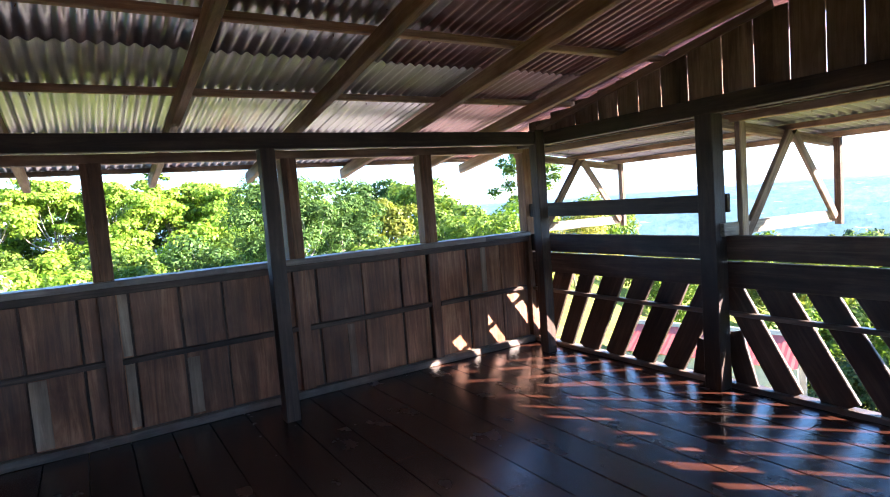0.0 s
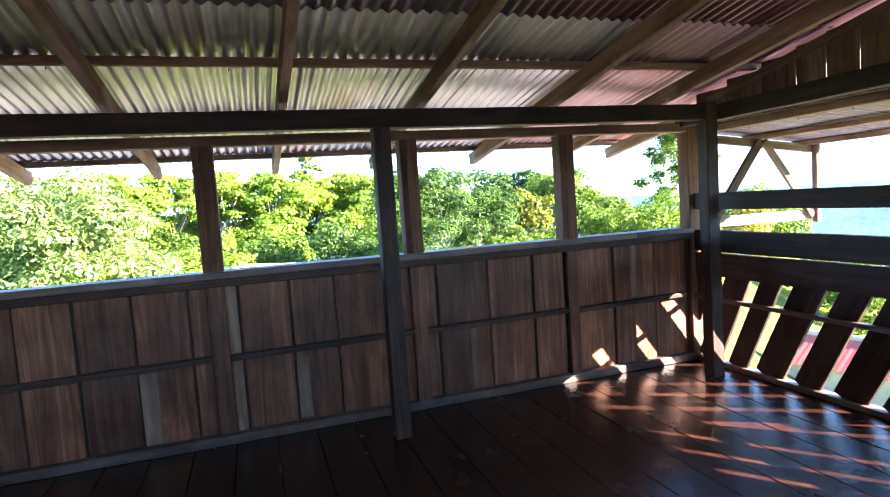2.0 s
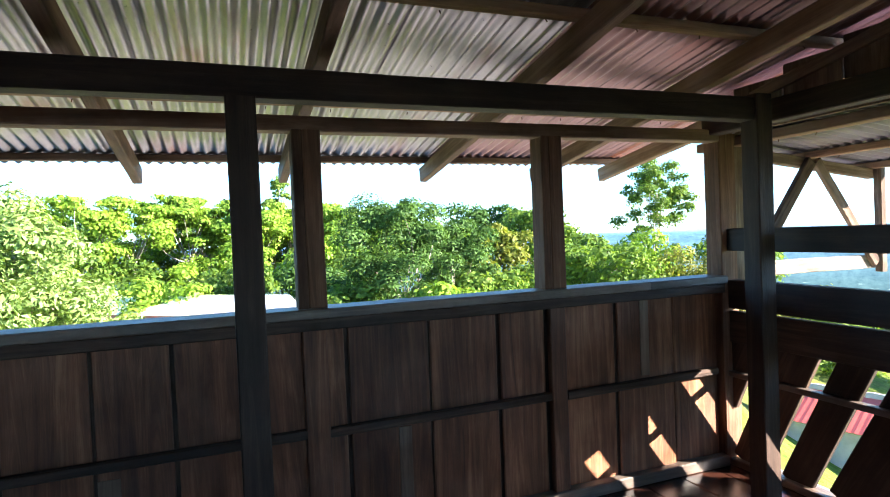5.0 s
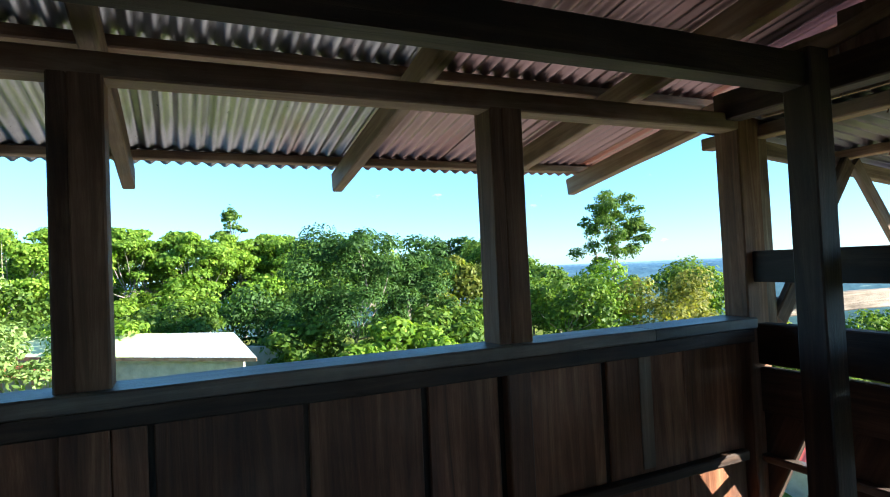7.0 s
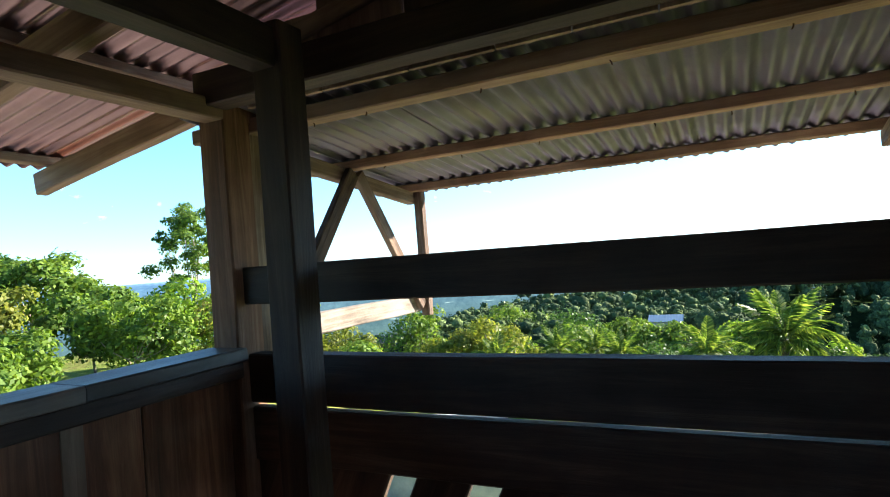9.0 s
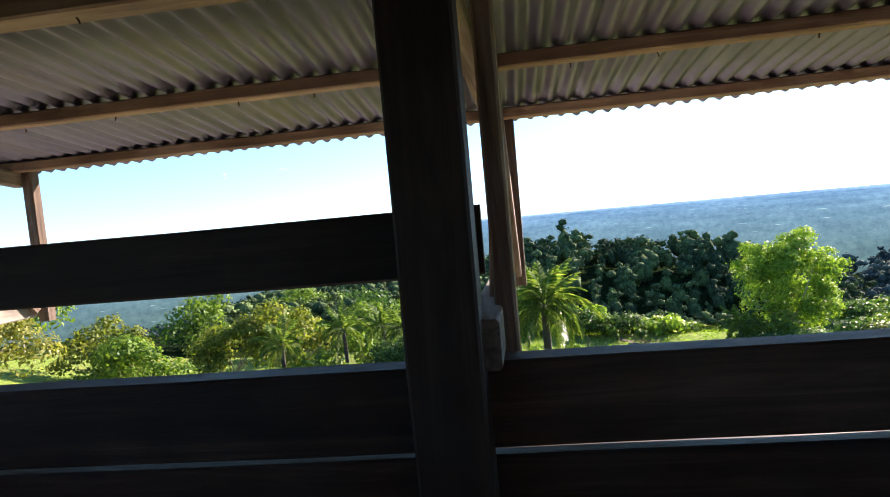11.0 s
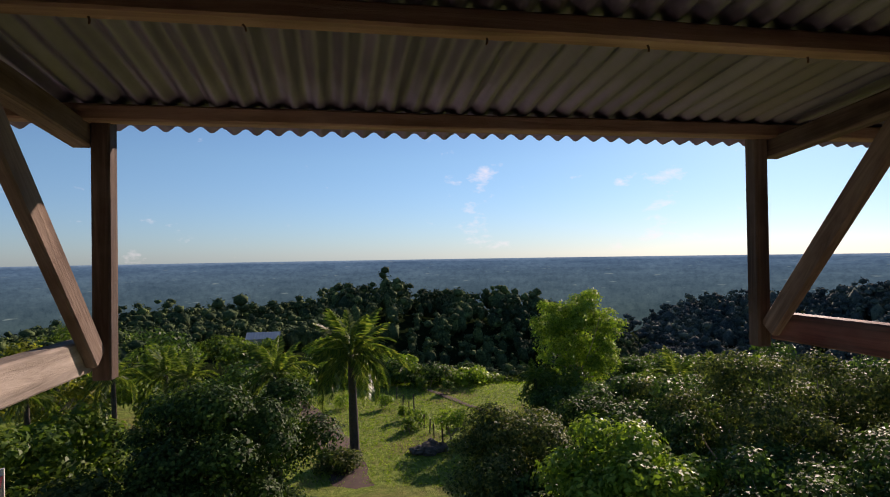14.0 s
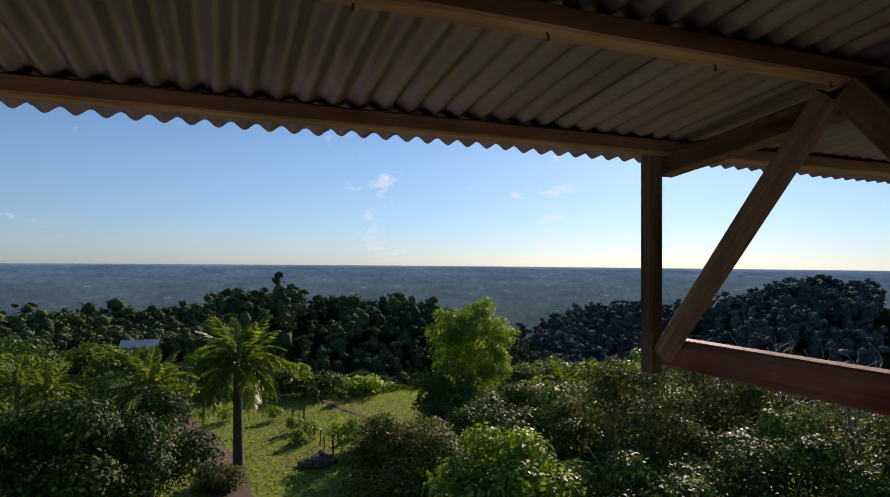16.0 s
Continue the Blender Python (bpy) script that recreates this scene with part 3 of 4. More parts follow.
def leaf_material(name, low, mid, high, through=0.35, rough=0.5, gloss=0.2):
    m, nt, b = material(name, rough)
    g = nt.nodes.new("ShaderNodeNewGeometry")
    info = nt.nodes.new("ShaderNodeObjectInfo")
    col = ramp(nt, g.outputs["Random Per Island"], [(0.0, low), (0.5, mid), (1.0, high)])
    col = mix(nt, col, ramp(nt, info.outputs["Random"], [(0.0, (0.75, 0.8, 0.8)), (1.0, (1.2, 1.15, 1.1))]), 0.7, "MULTIPLY")
    nt.links.new(col, b.inputs["Base Color"])
    b.inputs["Specular IOR Level"].default_value = gloss
    t = nt.nodes.new("ShaderNodeBsdfTranslucent")
    nt.links.new(mix(nt, col, (1.35, 1.35, 0.62), 1.0, "MULTIPLY"), t.inputs["Color"])
    s = nt.nodes.new("ShaderNodeMixShader")
    s.inputs[0].default_value = through + 0.1
    out = nt.nodes["Material Output"]
    nt.links.new(b.outputs[0], s.inputs[1])
    nt.links.new(t.outputs[0], s.inputs[2])
    nt.links.new(s.outputs[0], out.inputs["Surface"])
    return m


LEAF = {
    "bright": leaf_material("bright_leaves", (0.082, 0.165, 0.018), (0.16, 0.275, 0.032), (0.27, 0.39, 0.06), 0.35),
    "dark": leaf_material("dark_leaves", (0.024, 0.058, 0.014), (0.05, 0.11, 0.026), (0.1, 0.19, 0.05), 0.25, 0.55, 0.15),
    "yellow": leaf_material("yellow_leaves", (0.085, 0.12, 0.018), (0.155, 0.18, 0.03), (0.25, 0.27, 0.055), 0.4),
    "pale": leaf_material("pale_leaves", (0.09, 0.15, 0.04), (0.18, 0.27, 0.08), (0.32, 0.42, 0.17), 0.3),
    "mid": leaf_material("green_leaves", (0.05, 0.1, 0.016), (0.1, 0.18, 0.028), (0.17, 0.25, 0.045), 0.32),
    "brown": leaf_material("dull_leaves", (0.03, 0.054, 0.018), (0.064, 0.1, 0.03), (0.15, 0.18, 0.06), 0.25, 0.6, 0.12),
    "deep": leaf_material("glossy_dark_leaves", (0.013, 0.036, 0.009), (0.03, 0.072, 0.015), (0.09, 0.16, 0.045), 0.12, 0.6, 0.1),
    "orange": leaf_material("ochre_leaves", (0.1, 0.12, 0.022), (0.17, 0.18, 0.04), (0.27, 0.26, 0.07), 0.35),
}
BARK = plain("pale_bark", (0.27, 0.23, 0.18), 0.9, scale=9)


def leaf_quads(points, normals, size, rng, slim=0.5):
    """Folded leaf quads at points, facing along normals."""
    n = len(points)
    normals = normals / (np.linalg.norm(normals, axis=1, keepdims=True) + 1e-9)
    u = np.cross(normals, rng.normal(size=(n, 3)))
    u /= np.linalg.norm(u, axis=1, keepdims=True) + 1e-9
    v = np.cross(normals, u)
    ln = (size * rng.uniform(0.6, 1.35, n))[:, None]
    a, c = points - u * ln * 0.5, points + u * ln * 0.5 - normals * ln * 0.18
    b, d = points + v * ln * slim * 0.5 + normals * ln * 0.06, points - v * ln * slim * 0.5 + normals * ln * 0.06
    return np.stack([a, b, c, d], 1).reshape(-1, 3)


def quads_mesh(name, verts, mat):
    n = len(verts) // 4
    me = bpy.data.meshes.new(name)
    me.vertices.add(len(verts))
    me.vertices.foreach_set("co", np.asarray(verts, np.float32).ravel())
    me.loops.add(4 * n)
    me.loops.foreach_set("vertex_index", np.arange(4 * n, dtype=np.int32))
    me.polygons.add(n)
    me.polygons.foreach_set("loop_start", np.arange(0, 4 * n, 4, dtype=np.int32))
    me.materials.append(mat)
    me.update(calc_edges=True)
    return me


def blob_leaves(blobs, count, size, rng, slim=0.5, loose=0.38):
    vol = np.array([r[0] * r[1] + r[1] * r[2] for _, r in blobs])
    pts, nrm = [], []
    for (c, r), k in zip(blobs, (count * vol / vol.sum()).astype(int)):
        d = rng.normal(size=(k, 3))
        d /= np.linalg.norm(d, axis=1, keepdims=True)
        d[:, 2] = np.where(rng.random(k) < 0.6, np.abs(d[:, 2]), d[:, 2])
        rad = np.where(rng.random(k) < 0.75, rng.uniform(0.78, 1.08, k), rng.uniform(0.3, 0.85, k)) + rng.normal(size=k) * 0.09
        pts.append(np.array(c) + d * np.array(r) * rad[:, None])
        nrm.append(d + rng.normal(size=(k, 3)) * loose + np.array((0, 0, 0.35)))
    return leaf_quads(np.concatenate(pts), np.concatenate(nrm), size, rng, slim)


def tube_mesh(paths, mat, sides=6):
    """Tapered limbs; each path is a list of (point, radius)."""
    vs, fs = [], []
    for path in paths:
        base = len(vs)
        for i, (p, r) in enumerate(path):
            q = path[min(i + 1, len(path) - 1)][0] - path[max(i - 1, 0)][0]
            q = q.normalized() if q.length > 0 else Vector((0, 0, 1))
            s = q.cross(Vector((0.3, 1, 0.1))).normalized()
            t = q.cross(s)
            for k in range(sides):
                a = 2 * math.pi * k / sides
                vs.append(p + (s * math.cos(a) + t * math.sin(a)) * r)
        for i in range(len(path) - 1):
            for k in range(sides):
                a, b = base + i * sides + k, base + i * sides + (k + 1) % sides
                fs.append((a, b, b + sides, a + sides))
        fs.append(tuple(base + (len(path) - 1) * sides + k for k in range(sides)))
    return mesh_of("limbs", vs, fs, mat, True)


def limb(a, b, r0, r1, rng, bend=0.12, n=5):
    a, b = Vector(a), Vector(b)
    L = (b - a).length
    off = Vector(rng.normal(size=3)) * L * bend
    return [(a.lerp(b, i / n) + off * math.sin(math.pi * i / n) * 0.6, r0 + (r1 - r0) * i / n) for i in range(n + 1)]


TREES = [0]


def tree(x, y, top, R, kind, crown=0.7, leaves=4500, size=0.3, blobs=14, label="", category="tree", flat=1.0, slim=0.6, spread=1.0, group="", heart=2):
    TREES[0] += 1
    rng = np.random.default_rng(TREES[0])
    g = float(ground_z(x, y))
    H = max(1.2, top - g)
    names = {"bright": "light green", "dark": "dark green", "yellow": "yellow-green", "pale": "pale green", "mid": "green", "brown": "dull olive", "orange": "ochre-tinged", "deep": "deep green"}
    shape = "round low bush" if category == "bush" else "leafy tree with a slender trunk" if crown < 0.6 else "leafy tree with a full crown"
    t = empty("bush" if category == "bush" else "tree", label or f"{names[kind]} {shape} on the slope", category, group=group, at=(x, y, g - 0.1))
    hz = H * crown / 2
    c0 = Vector((0, 0, H - hz))
    bl = []
    for i in range(blobs):
        d = rng.normal(size=3) + (0, 0, 0.25)
        d /= np.linalg.norm(d)
        f = rng.uniform(0.5, 0.95) * spread
        p = np.array(c0) + d * np.array((R, R, hz)) * f
        rr = R * 1.3 / math.sqrt(blobs) * rng.uniform(0.65, 1.35)
        bl.append((p, np.array((rr, rr, min(rr * 0.8 * flat, hz * 0.75)))))
    for i in range(heart):
        d = rng.normal(size=3) * 0.22
        bl.append((np.array(c0) + d * np.array((R, R, hz)), np.array((R * 0.45, R * 0.45, hz * 0.5))))
    hi = max(p[2] + r[2] for p, r in bl)
    bl = [(p * np.array((1, 1, H / hi)), r) for p, r in bl]
    verts = blob_leaves(bl, leaves, size, rng, slim)
    put("crown", quads_mesh("crown", verts, LEAF[kind]), Matrix(), t)
    tr = 0.01 * H + 0.035
    fork = Vector((rng.uniform(-0.1, 0.1) * R, rng.uniform(-0.1, 0.1) * R, max(0.25, 1 - crown) * H))
    paths = [limb((0, 0, 0), fork, tr, tr * 0.7, rng, 0.03)]
    for p, r in bl[:10]:
        paths.append(limb(fork, p, tr * 0.5, tr * 0.12, rng))
    put("trunk", tube_mesh(paths, BARK), Matrix(), t)
    return t


def bush(x, y, top, R, kind, leaves=4000, size=0.25, blobs=16):
    return tree(x, y, top, R, kind, 0.97, leaves, size, blobs, category="bush")


def bare_tree(x, y, top, R):
    rng = np.random.default_rng(77)
    g = float(ground_z(x, y))
    H = top - g
    t = empty("bare_tree", "leafless grey tree with thin forked branches", "tree", at=(x, y, g - 0.1))
    paths = [limb((0, 0, 0), (0.2, 0.1, H * 0.5), 0.12, 0.08, rng, 0.04)]
    for i in range(9):
        a = rng.uniform(0, 2 * math.pi)
        e = Vector((math.cos(a) * R * rng.uniform(0.3, 1), math.sin(a) * R * rng.uniform(0.3, 1), H * rng.uniform(0.65, 1.0)))
        paths.append(limb((0.2, 0.1, H * 0.5), e, 0.05, 0.012, rng, 0.15))
        for j in range(4):
            f = Vector((0.2, 0.1, H * 0.5)).lerp(e, rng.uniform(0.4, 0.9))
            paths.append(limb(f, f + Vector(rng.normal(size=3)) * 0.5 + Vector((0, 0, 0.4)), 0.02, 0.006, rng, 0.15, 3))
    put("trunk", tube_mesh(paths, BARK, 5), Matrix(), t)


FROND_MAT = leaf_material("palm_fronds", (0.035, 0.075, 0.013), (0.085, 0.145, 0.03), (0.22, 0.27, 0.07), 0.4, 0.4)


def frond_mesh(length, droop, seed):
    """An arching midrib with thin leaflets that hang from it."""
    rng = np.random.default_rng(seed)
    n = 54
    vs, pts = [], []
    for i in range(n + 1):
        s = i / n
        pts.append(np.array((length * (s - 0.3 * droop * s * s), 0, length * (0.25 * s - droop * 0.85 * s**2.2))))
    for i in range(n):
        p, q = pts[i], pts[i + 1]
        w = 0.022 * (1 - i / n) + 0.006
        vs += [p + (0, w, 0), p - (0, w, 0), q - (0, w, 0), q + (0, w, 0)]
        if i < 5:
            continue
        ll = length * 0.25 * math.sin(math.pi * (0.14 + 0.8 * i / n)) * rng.uniform(0.8, 1.15)
        for side in (-1, 1):
            tip = p + np.array((ll * 0.5, side * ll * 0.62, -ll * rng.uniform(0.3, 0.75)))
            m = (p * 0.55 + tip * 0.45) + (0, 0, ll * 0.1)
            vs += [p, m + (0.034, 0, 0.01), tip, m - (0.034, 0, 0)]
    return quads_mesh("frond", np.array(vs), FROND_MAT)


PALM_BARK = plain("palm_bark", (0.065, 0.055, 0.042), 0.9, scale=7)
FRONDS = [frond_mesh(2.3, d, i) for i, d in enumerate((0.42, 0.72, 0.88, 0.95))]


def palm(x, y, top, scale=1.0, seed=0, count=20):
    rng = np.random.default_rng(100 + seed)
    g = float(ground_z(x, y))
    t = empty("coconut_palm", "coconut palm with drooping feathered fronds on the slope", "palm", group="coconut palms", at=(x, y, g - 0.05))
    H = top - g - 1.35 * scale
    path = [(Vector((0.25 * math.sin(s * 2.2), 0.15 * s, s * H)), (0.19 - 0.06 * s + (0.1 if s == 0 else 0)) * scale) for s in [i / 14 for i in range(15)]]
    put("trunk", tube_mesh([path], PALM_BARK, 8), Matrix(), t)
    crown = path[-1][0]
    for k in range(count):
        a = k * 137.5 + rng.uniform(-12, 12)
        lift = (1 - k / count) * 102 - 32
        put("frond", FRONDS[min(3, int(4 * k / count))], pose(*crown, 0, -lift, a) @ Matrix.Scale(scale * rng.uniform(0.85, 1.1), 4), t)


# north: woods beyond the neighbour's roof
tree(-9.2, 18.5, 3.6, 3.6, "pale", 0.9, 18000, 0.21, 34, slim=0.42)
tree(-12.8, 20.4, 3.8, 3.4, "pale", 0.88, 14000, 0.22, 32, slim=0.42)
tree(-16.0, 25.0, 4.5, 4.2, "mid", 0.8, 5000, 0.4)
for tx, ty, tt, tr in ((-6.5, 56, 6.3, 3.0), (-4.6, 60.1, 6.6, 3.2), (-2.2, 54.1, 5.4, 2.8), (0.3, 58.1, 6.0, 3.0), (3.7, 61.8, 5.4, 2.7), (6.6, 63.5, 6.0, 3.6), (9.6, 59.1, 5.2, 3.2), (12.6, 61, 4.8, 3.0)):
    tree(tx, ty, tt, tr * 1.3, "bright", 0.6, 8500, 0.32, 30, flat=0.6, heart=0, group="tall light-green trees")
tree(3.3, 72.9, 10.0, 1.9, "mid", 0.35, 1200, 0.45, 8, flat=0.5)
for tx, ty, tt, tr in ((-10.5, 54, 6.4, 3.2), (-14.5, 52, 6.2, 3.4), (-19, 50, 6.0, 3.6), (-24, 47, 5.8, 3.6), (-29, 46, 5.4, 3.8)):
    tree(tx, ty, tt, tr * 1.3, "bright", 0.6, 7500, 0.32, 30, flat=0.6, heart=0, group="tall light-green trees")
for i in range(16):
    tree(-34 + i * 4.1 + random.uniform(-1, 1), 67 + random.uniform(-3, 5), random.uniform(4.2, 6.4), random.uniform(3.6, 4.6), random.choice(("mid", "bright", "mid", "dark")), 0.85, 2600, 0.5, 14, group="back row of woodland trees")
tree(5.7, 27.0, 3.9, 3.3, "dark", 0.93, 15000, 0.24, 30, slim=0.34)
tree(9.9, 29.8, 2.7, 3.0, "dark", 0.93, 11000, 0.24, 26, slim=0.34)
tree(14.8, 34.3, 2.4, 2.6, "yellow", 0.9, 5000, 0.3, 16)
tree(12.2, 38.0, 1.9, 2.8, "mid", 0.9, 4000, 0.33, 14)
tree(32.5, 70.2, 5.6, 3.2, "dark", 0.5, 3000, 0.5, 12)
tree(36.6, 43.8, 8.6, 4.3, "mid", 0.8, 11000, 0.27, 64, label="tall sparse tree with open clumps of foliage", flat=0.95, spread=0.95, heart=0)
bush(23.8, 34.7, 1.4, 2.7, "mid", 4500, 0.3)
bush(20.4, 33.0, 1.4, 2.6, "mid", 4000, 0.3)
bush(23.1, 29.0, 1.5, 3.2, "bright", 5000, 0.28)
bush(24.8, 24.7, 0.9, 3.4, "orange", 6000, 0.24)
bush(18.6, 27.0, 0.8, 2.8, "mid", 4500, 0.28)
tree(42.1, 38.4, 1.5, 4.2, "mid", 0.85, 3500, 0.4)
tree(24.6, 46.6, 4.4, 4.2, "mid", 0.75, 5000, 0.4, 16)
tree(30.4, 49.7, 2.4, 2.6, "mid", 0.7, 3000, 0.4)
for tx, ty, tt, tr, tk in ((-3, 36.1, 0.4, 3, "mid"), (2.1, 37.9, 0.8, 3.1, "dark"), (-6.2, 33, -0.2, 2.8, "bright"), (3.3, 27.6, -0.6, 2.1, "mid"), (6.6, 22.8, -0.6, 2.3, "bright"), (-10, 38, -0.4, 3.4, "mid"), (-15, 40, -0.3, 3.6, "mid"), (-20, 36, 0.4, 3.6, "bright"), (9.5, 24.5, -0.4, 2.4, "mid"), (13.2, 27.5, -0.2, 2.6, "mid"), (6.5, 44, 1.2, 3.4, "mid")):
    bush(tx, ty, tt, tr, tk, 3600, 0.3)
for i in range(11):
    bush(-26 + i * 4.2 + random.uniform(-1, 1), 49 + random.uniform(-3, 3), random.uniform(0.6, 2.6), random.uniform(2.9, 3.6), random.choice(("mid", "bright", "bright")), 3200, 0.34, 16)
for tx, ty, tt, tr, tk in ((36, -22, -6.8, 2.6, "mid"), (34, -27.5, -6.4, 2.8, "brown"), (40, -28, -7.2, 3.0, "mid"), (46, -29, -7.6, 3.2, "dark"), (30, -23, -6.0, 2.6, "dark"), (49, -34, -7.4, 3.4, "mid"), (25, -20.8, -5.4, 2.4, "mid"), (52, -26, -8.6, 3.0, "mid"), (31, -33, -5.8, 3.2, "brown")):
    bush(tx, ty, tt, tr, tk, 3800, 0.26, 14)
# east: bushes, palms and scattered trees down the slope
bush(38.7, 18.4, -4.1, 2.7, "yellow", 4000, 0.28)
bush(40.3, 14.7, -3.2, 3.0, "yellow", 4500, 0.28)
bush(31.2, 21.2, -3.5, 2.8, "mid", 4000, 0.28)
bush(34.5, 25.5, -2.9, 3.0, "yellow", 4000, 0.28)
bush(44.0, 10.0, -5.6, 3.0, "mid", 3500, 0.3)
bush(46.0, 4.0, -6.4, 3.0, "dark", 3500, 0.3)
for k, (tx, ty, tt, ts) in enumerate(((27.3, 6.4, -2.6, 0.75), (27.9, 3.4, -3.0, 0.7), (26.2, -0.6, -2.4, 0.9), (30.5, 5.1, -3.1, 0.8), (26.4, 9.4, -3.0, 0.8), (33.1, -24.4, -5.2, 1.0), (37.0, -30.0, -5.8, 0.9), (40.0, -17.5, -6.5, 0.8))):
    palm(tx, ty, tt, ts, k)
palm(33.7, -4.1, -2.0, 1.6, 20, 30)
bush(23.2, 0.9, -2.9, 4.5, "deep", 45000, 0.17, 40)
bush(31.4, -3.1, -8.9, 1.5, "brown", 4000, 0.14, 16)
bush(26.6, 8.0, -4.6, 3.0, "mid", 5000, 0.28)
bush(23.0, 8.4, -4.4, 2.6, "mid", 5000, 0.26)
bush(20.5, 6.0, -5.6, 2.0, "brown", 4000, 0.22)
tree(43.5, -22.2, -1.2, 4.3, "bright", 0.92, 26000, 0.2, 90, flat=1.1, spread=0.95, heart=3, label="bright yellow-green tree standing above the scrub")
bush(22.3, -10.6, -4.6, 3.1, "brown", 18000, 0.15, 26)
bush(41.1, -19.8, -6.9, 2.8, "mid", 4000, 0.28)
bush(29.7, -18.3, -5.3, 2.7, "dark", 6000, 0.24)
bush(16.9, -12.5, -3.9, 2.7, "bright", 14000, 0.2, 24)
bush(19.6, -19.2, -2.2, 3.6, "brown", 22000, 0.15, 28)
bush(20.5, -24.1, -2.8, 3.5, "brown", 18000, 0.16, 26)
bush(12.5, -23.7, -2.2, 3.2, "brown", 16000, 0.15, 24)
bush(12.2, -19.3, -3.2, 2.8, "deep", 14000, 0.16, 22)
bush(26.0, -15.0, -5.4, 3.2, "deep", 12000, 0.18)
bush(15.0, -16.5, -4.3, 2.9, "dark", 11000, 0.17, 22)
bush(27.0, -27.0, -4.2, 3.4, "mid", 5000, 0.26)
bush(9.5, -26.0, -3.0, 3.0, "mid", 5000, 0.22)
for tx, ty, tt, tr, tk in ((23.0, -13.5, -5.6, 2.6, "dark"), (20.5, -15.0, -4.6, 2.8, "deep"), (24.5, -19.5, -4.3, 3.2, "dark"), (16.2, -21.8, -3.6, 2.8, "dark"), (9.5, -18.5, -4.4, 2.4, "mid"), (9.0, -21.5, -3.4, 2.6, "dark"), (16.0, -27.5, -3.0, 3.2, "brown"), (24.5, -29.5, -3.6, 3.4, "dark"), (12.6, -15.2, -5.4, 2.2, "deep"), (19.0, -10.4, -6.2, 2.0, "deep"), (28.5, -20.5, -5.2, 3.0, "brown"), (33.0, -18.5, -6.6, 2.8, "dark"), (37.0, -18.0, -7.4, 2.4, "dark"), (6.5, -23.5, -3.8, 2.6, "deep"), (29.5, -14.5, -7.0, 2.2, "brown")):
    bush(tx, ty, tt, tr, tk, 8000, 0.2, 18)
bare_tree(19.6, -27.5, -0.8, 3.0)
bare_tree(14.0, -24.5, -0.6, 2.6)
tree(34.7, -10.0, -7.7, 1.1, "bright", 0.7, 900, 0.16, 8, label="small thin sapling beside the fence posts")
for tx, ty, tt, tr, tk in ((61.1, -9.7, -8.7, 2.8, "bright"), (58, -4.0, -8.0, 3.0, "mid"), (64.3, -15.2, -10.8, 2.8, "mid"), (62.5, -21, -12.2, 3, "mid"), (66, 6, -7.5, 3.4, "mid"), (58, 12, -6.5, 3.6, "mid"), (70, 18.6, -6.0, 5.0, "dark"), (80, -2, -9.5, 3.4, "bright"), (84, 12, -9.0, 3.6, "mid"), (75, 26, -5.5, 5, "mid"), (52, 20, -5.4, 3.4, "mid"), (55, 30, -3.8, 4, "mid"), (60, -30, -12, 4, "mid"), (54, -36, -9, 4, "mid"), (46, -40, -6.5, 3.6, "dark")):
    bush(tx, ty, tt, tr, tk, 2600, 0.4, 14)


def canopy_material(name, dark, mid, light):
    """Crowns of the far woods: leafy mottling and relief, a tone of its own for each clump and each stand."""
    m, nt, b = material(name, 0.9)
    tc = nt.nodes.new("ShaderNodeTexCoord").outputs["Object"]
    leafy, stand = noise_tex(nt, tc, 1.1, 5, 0.75), noise_tex(nt, tc, 0.07, 2, 0.5)
    g = nt.nodes.new("ShaderNodeNewGeometry")
    col = ramp(nt, leafy, [(0.32, dark), (0.52, mid), (0.72, light)])
    col = mix(nt, col, ramp(nt, g.outputs["Random Per Island"], [(0.0, (0.6, 0.65, 0.7)), (0.7, (1, 1, 1)), (1.0, (1.5, 1.4, 1.1))]), 1.0, "MULTIPLY")
    col = mix(nt, col, ramp(nt, stand, [(0.38, (0.65, 0.7, 0.75)), (0.62, (1.35, 1.3, 1.15))]), 1.0, "MULTIPLY")
    nt.links.new(col, b.inputs["Base Color"])
    b.inputs["Specular IOR Level"].default_value = 0.05
    bump(nt, b, leafy, 0.6, 0.5)
    return m


def round_faces():
    bm = bmesh.new()
    bmesh.ops.create_icosphere(bm, subdivisions=1, radius=1.0)
    vs = np.array([v.co[:] for v in bm.verts])
    fs = np.array([[v.index for v in f.verts] for f in bm.faces])
    bm.free()
    return vs, fs


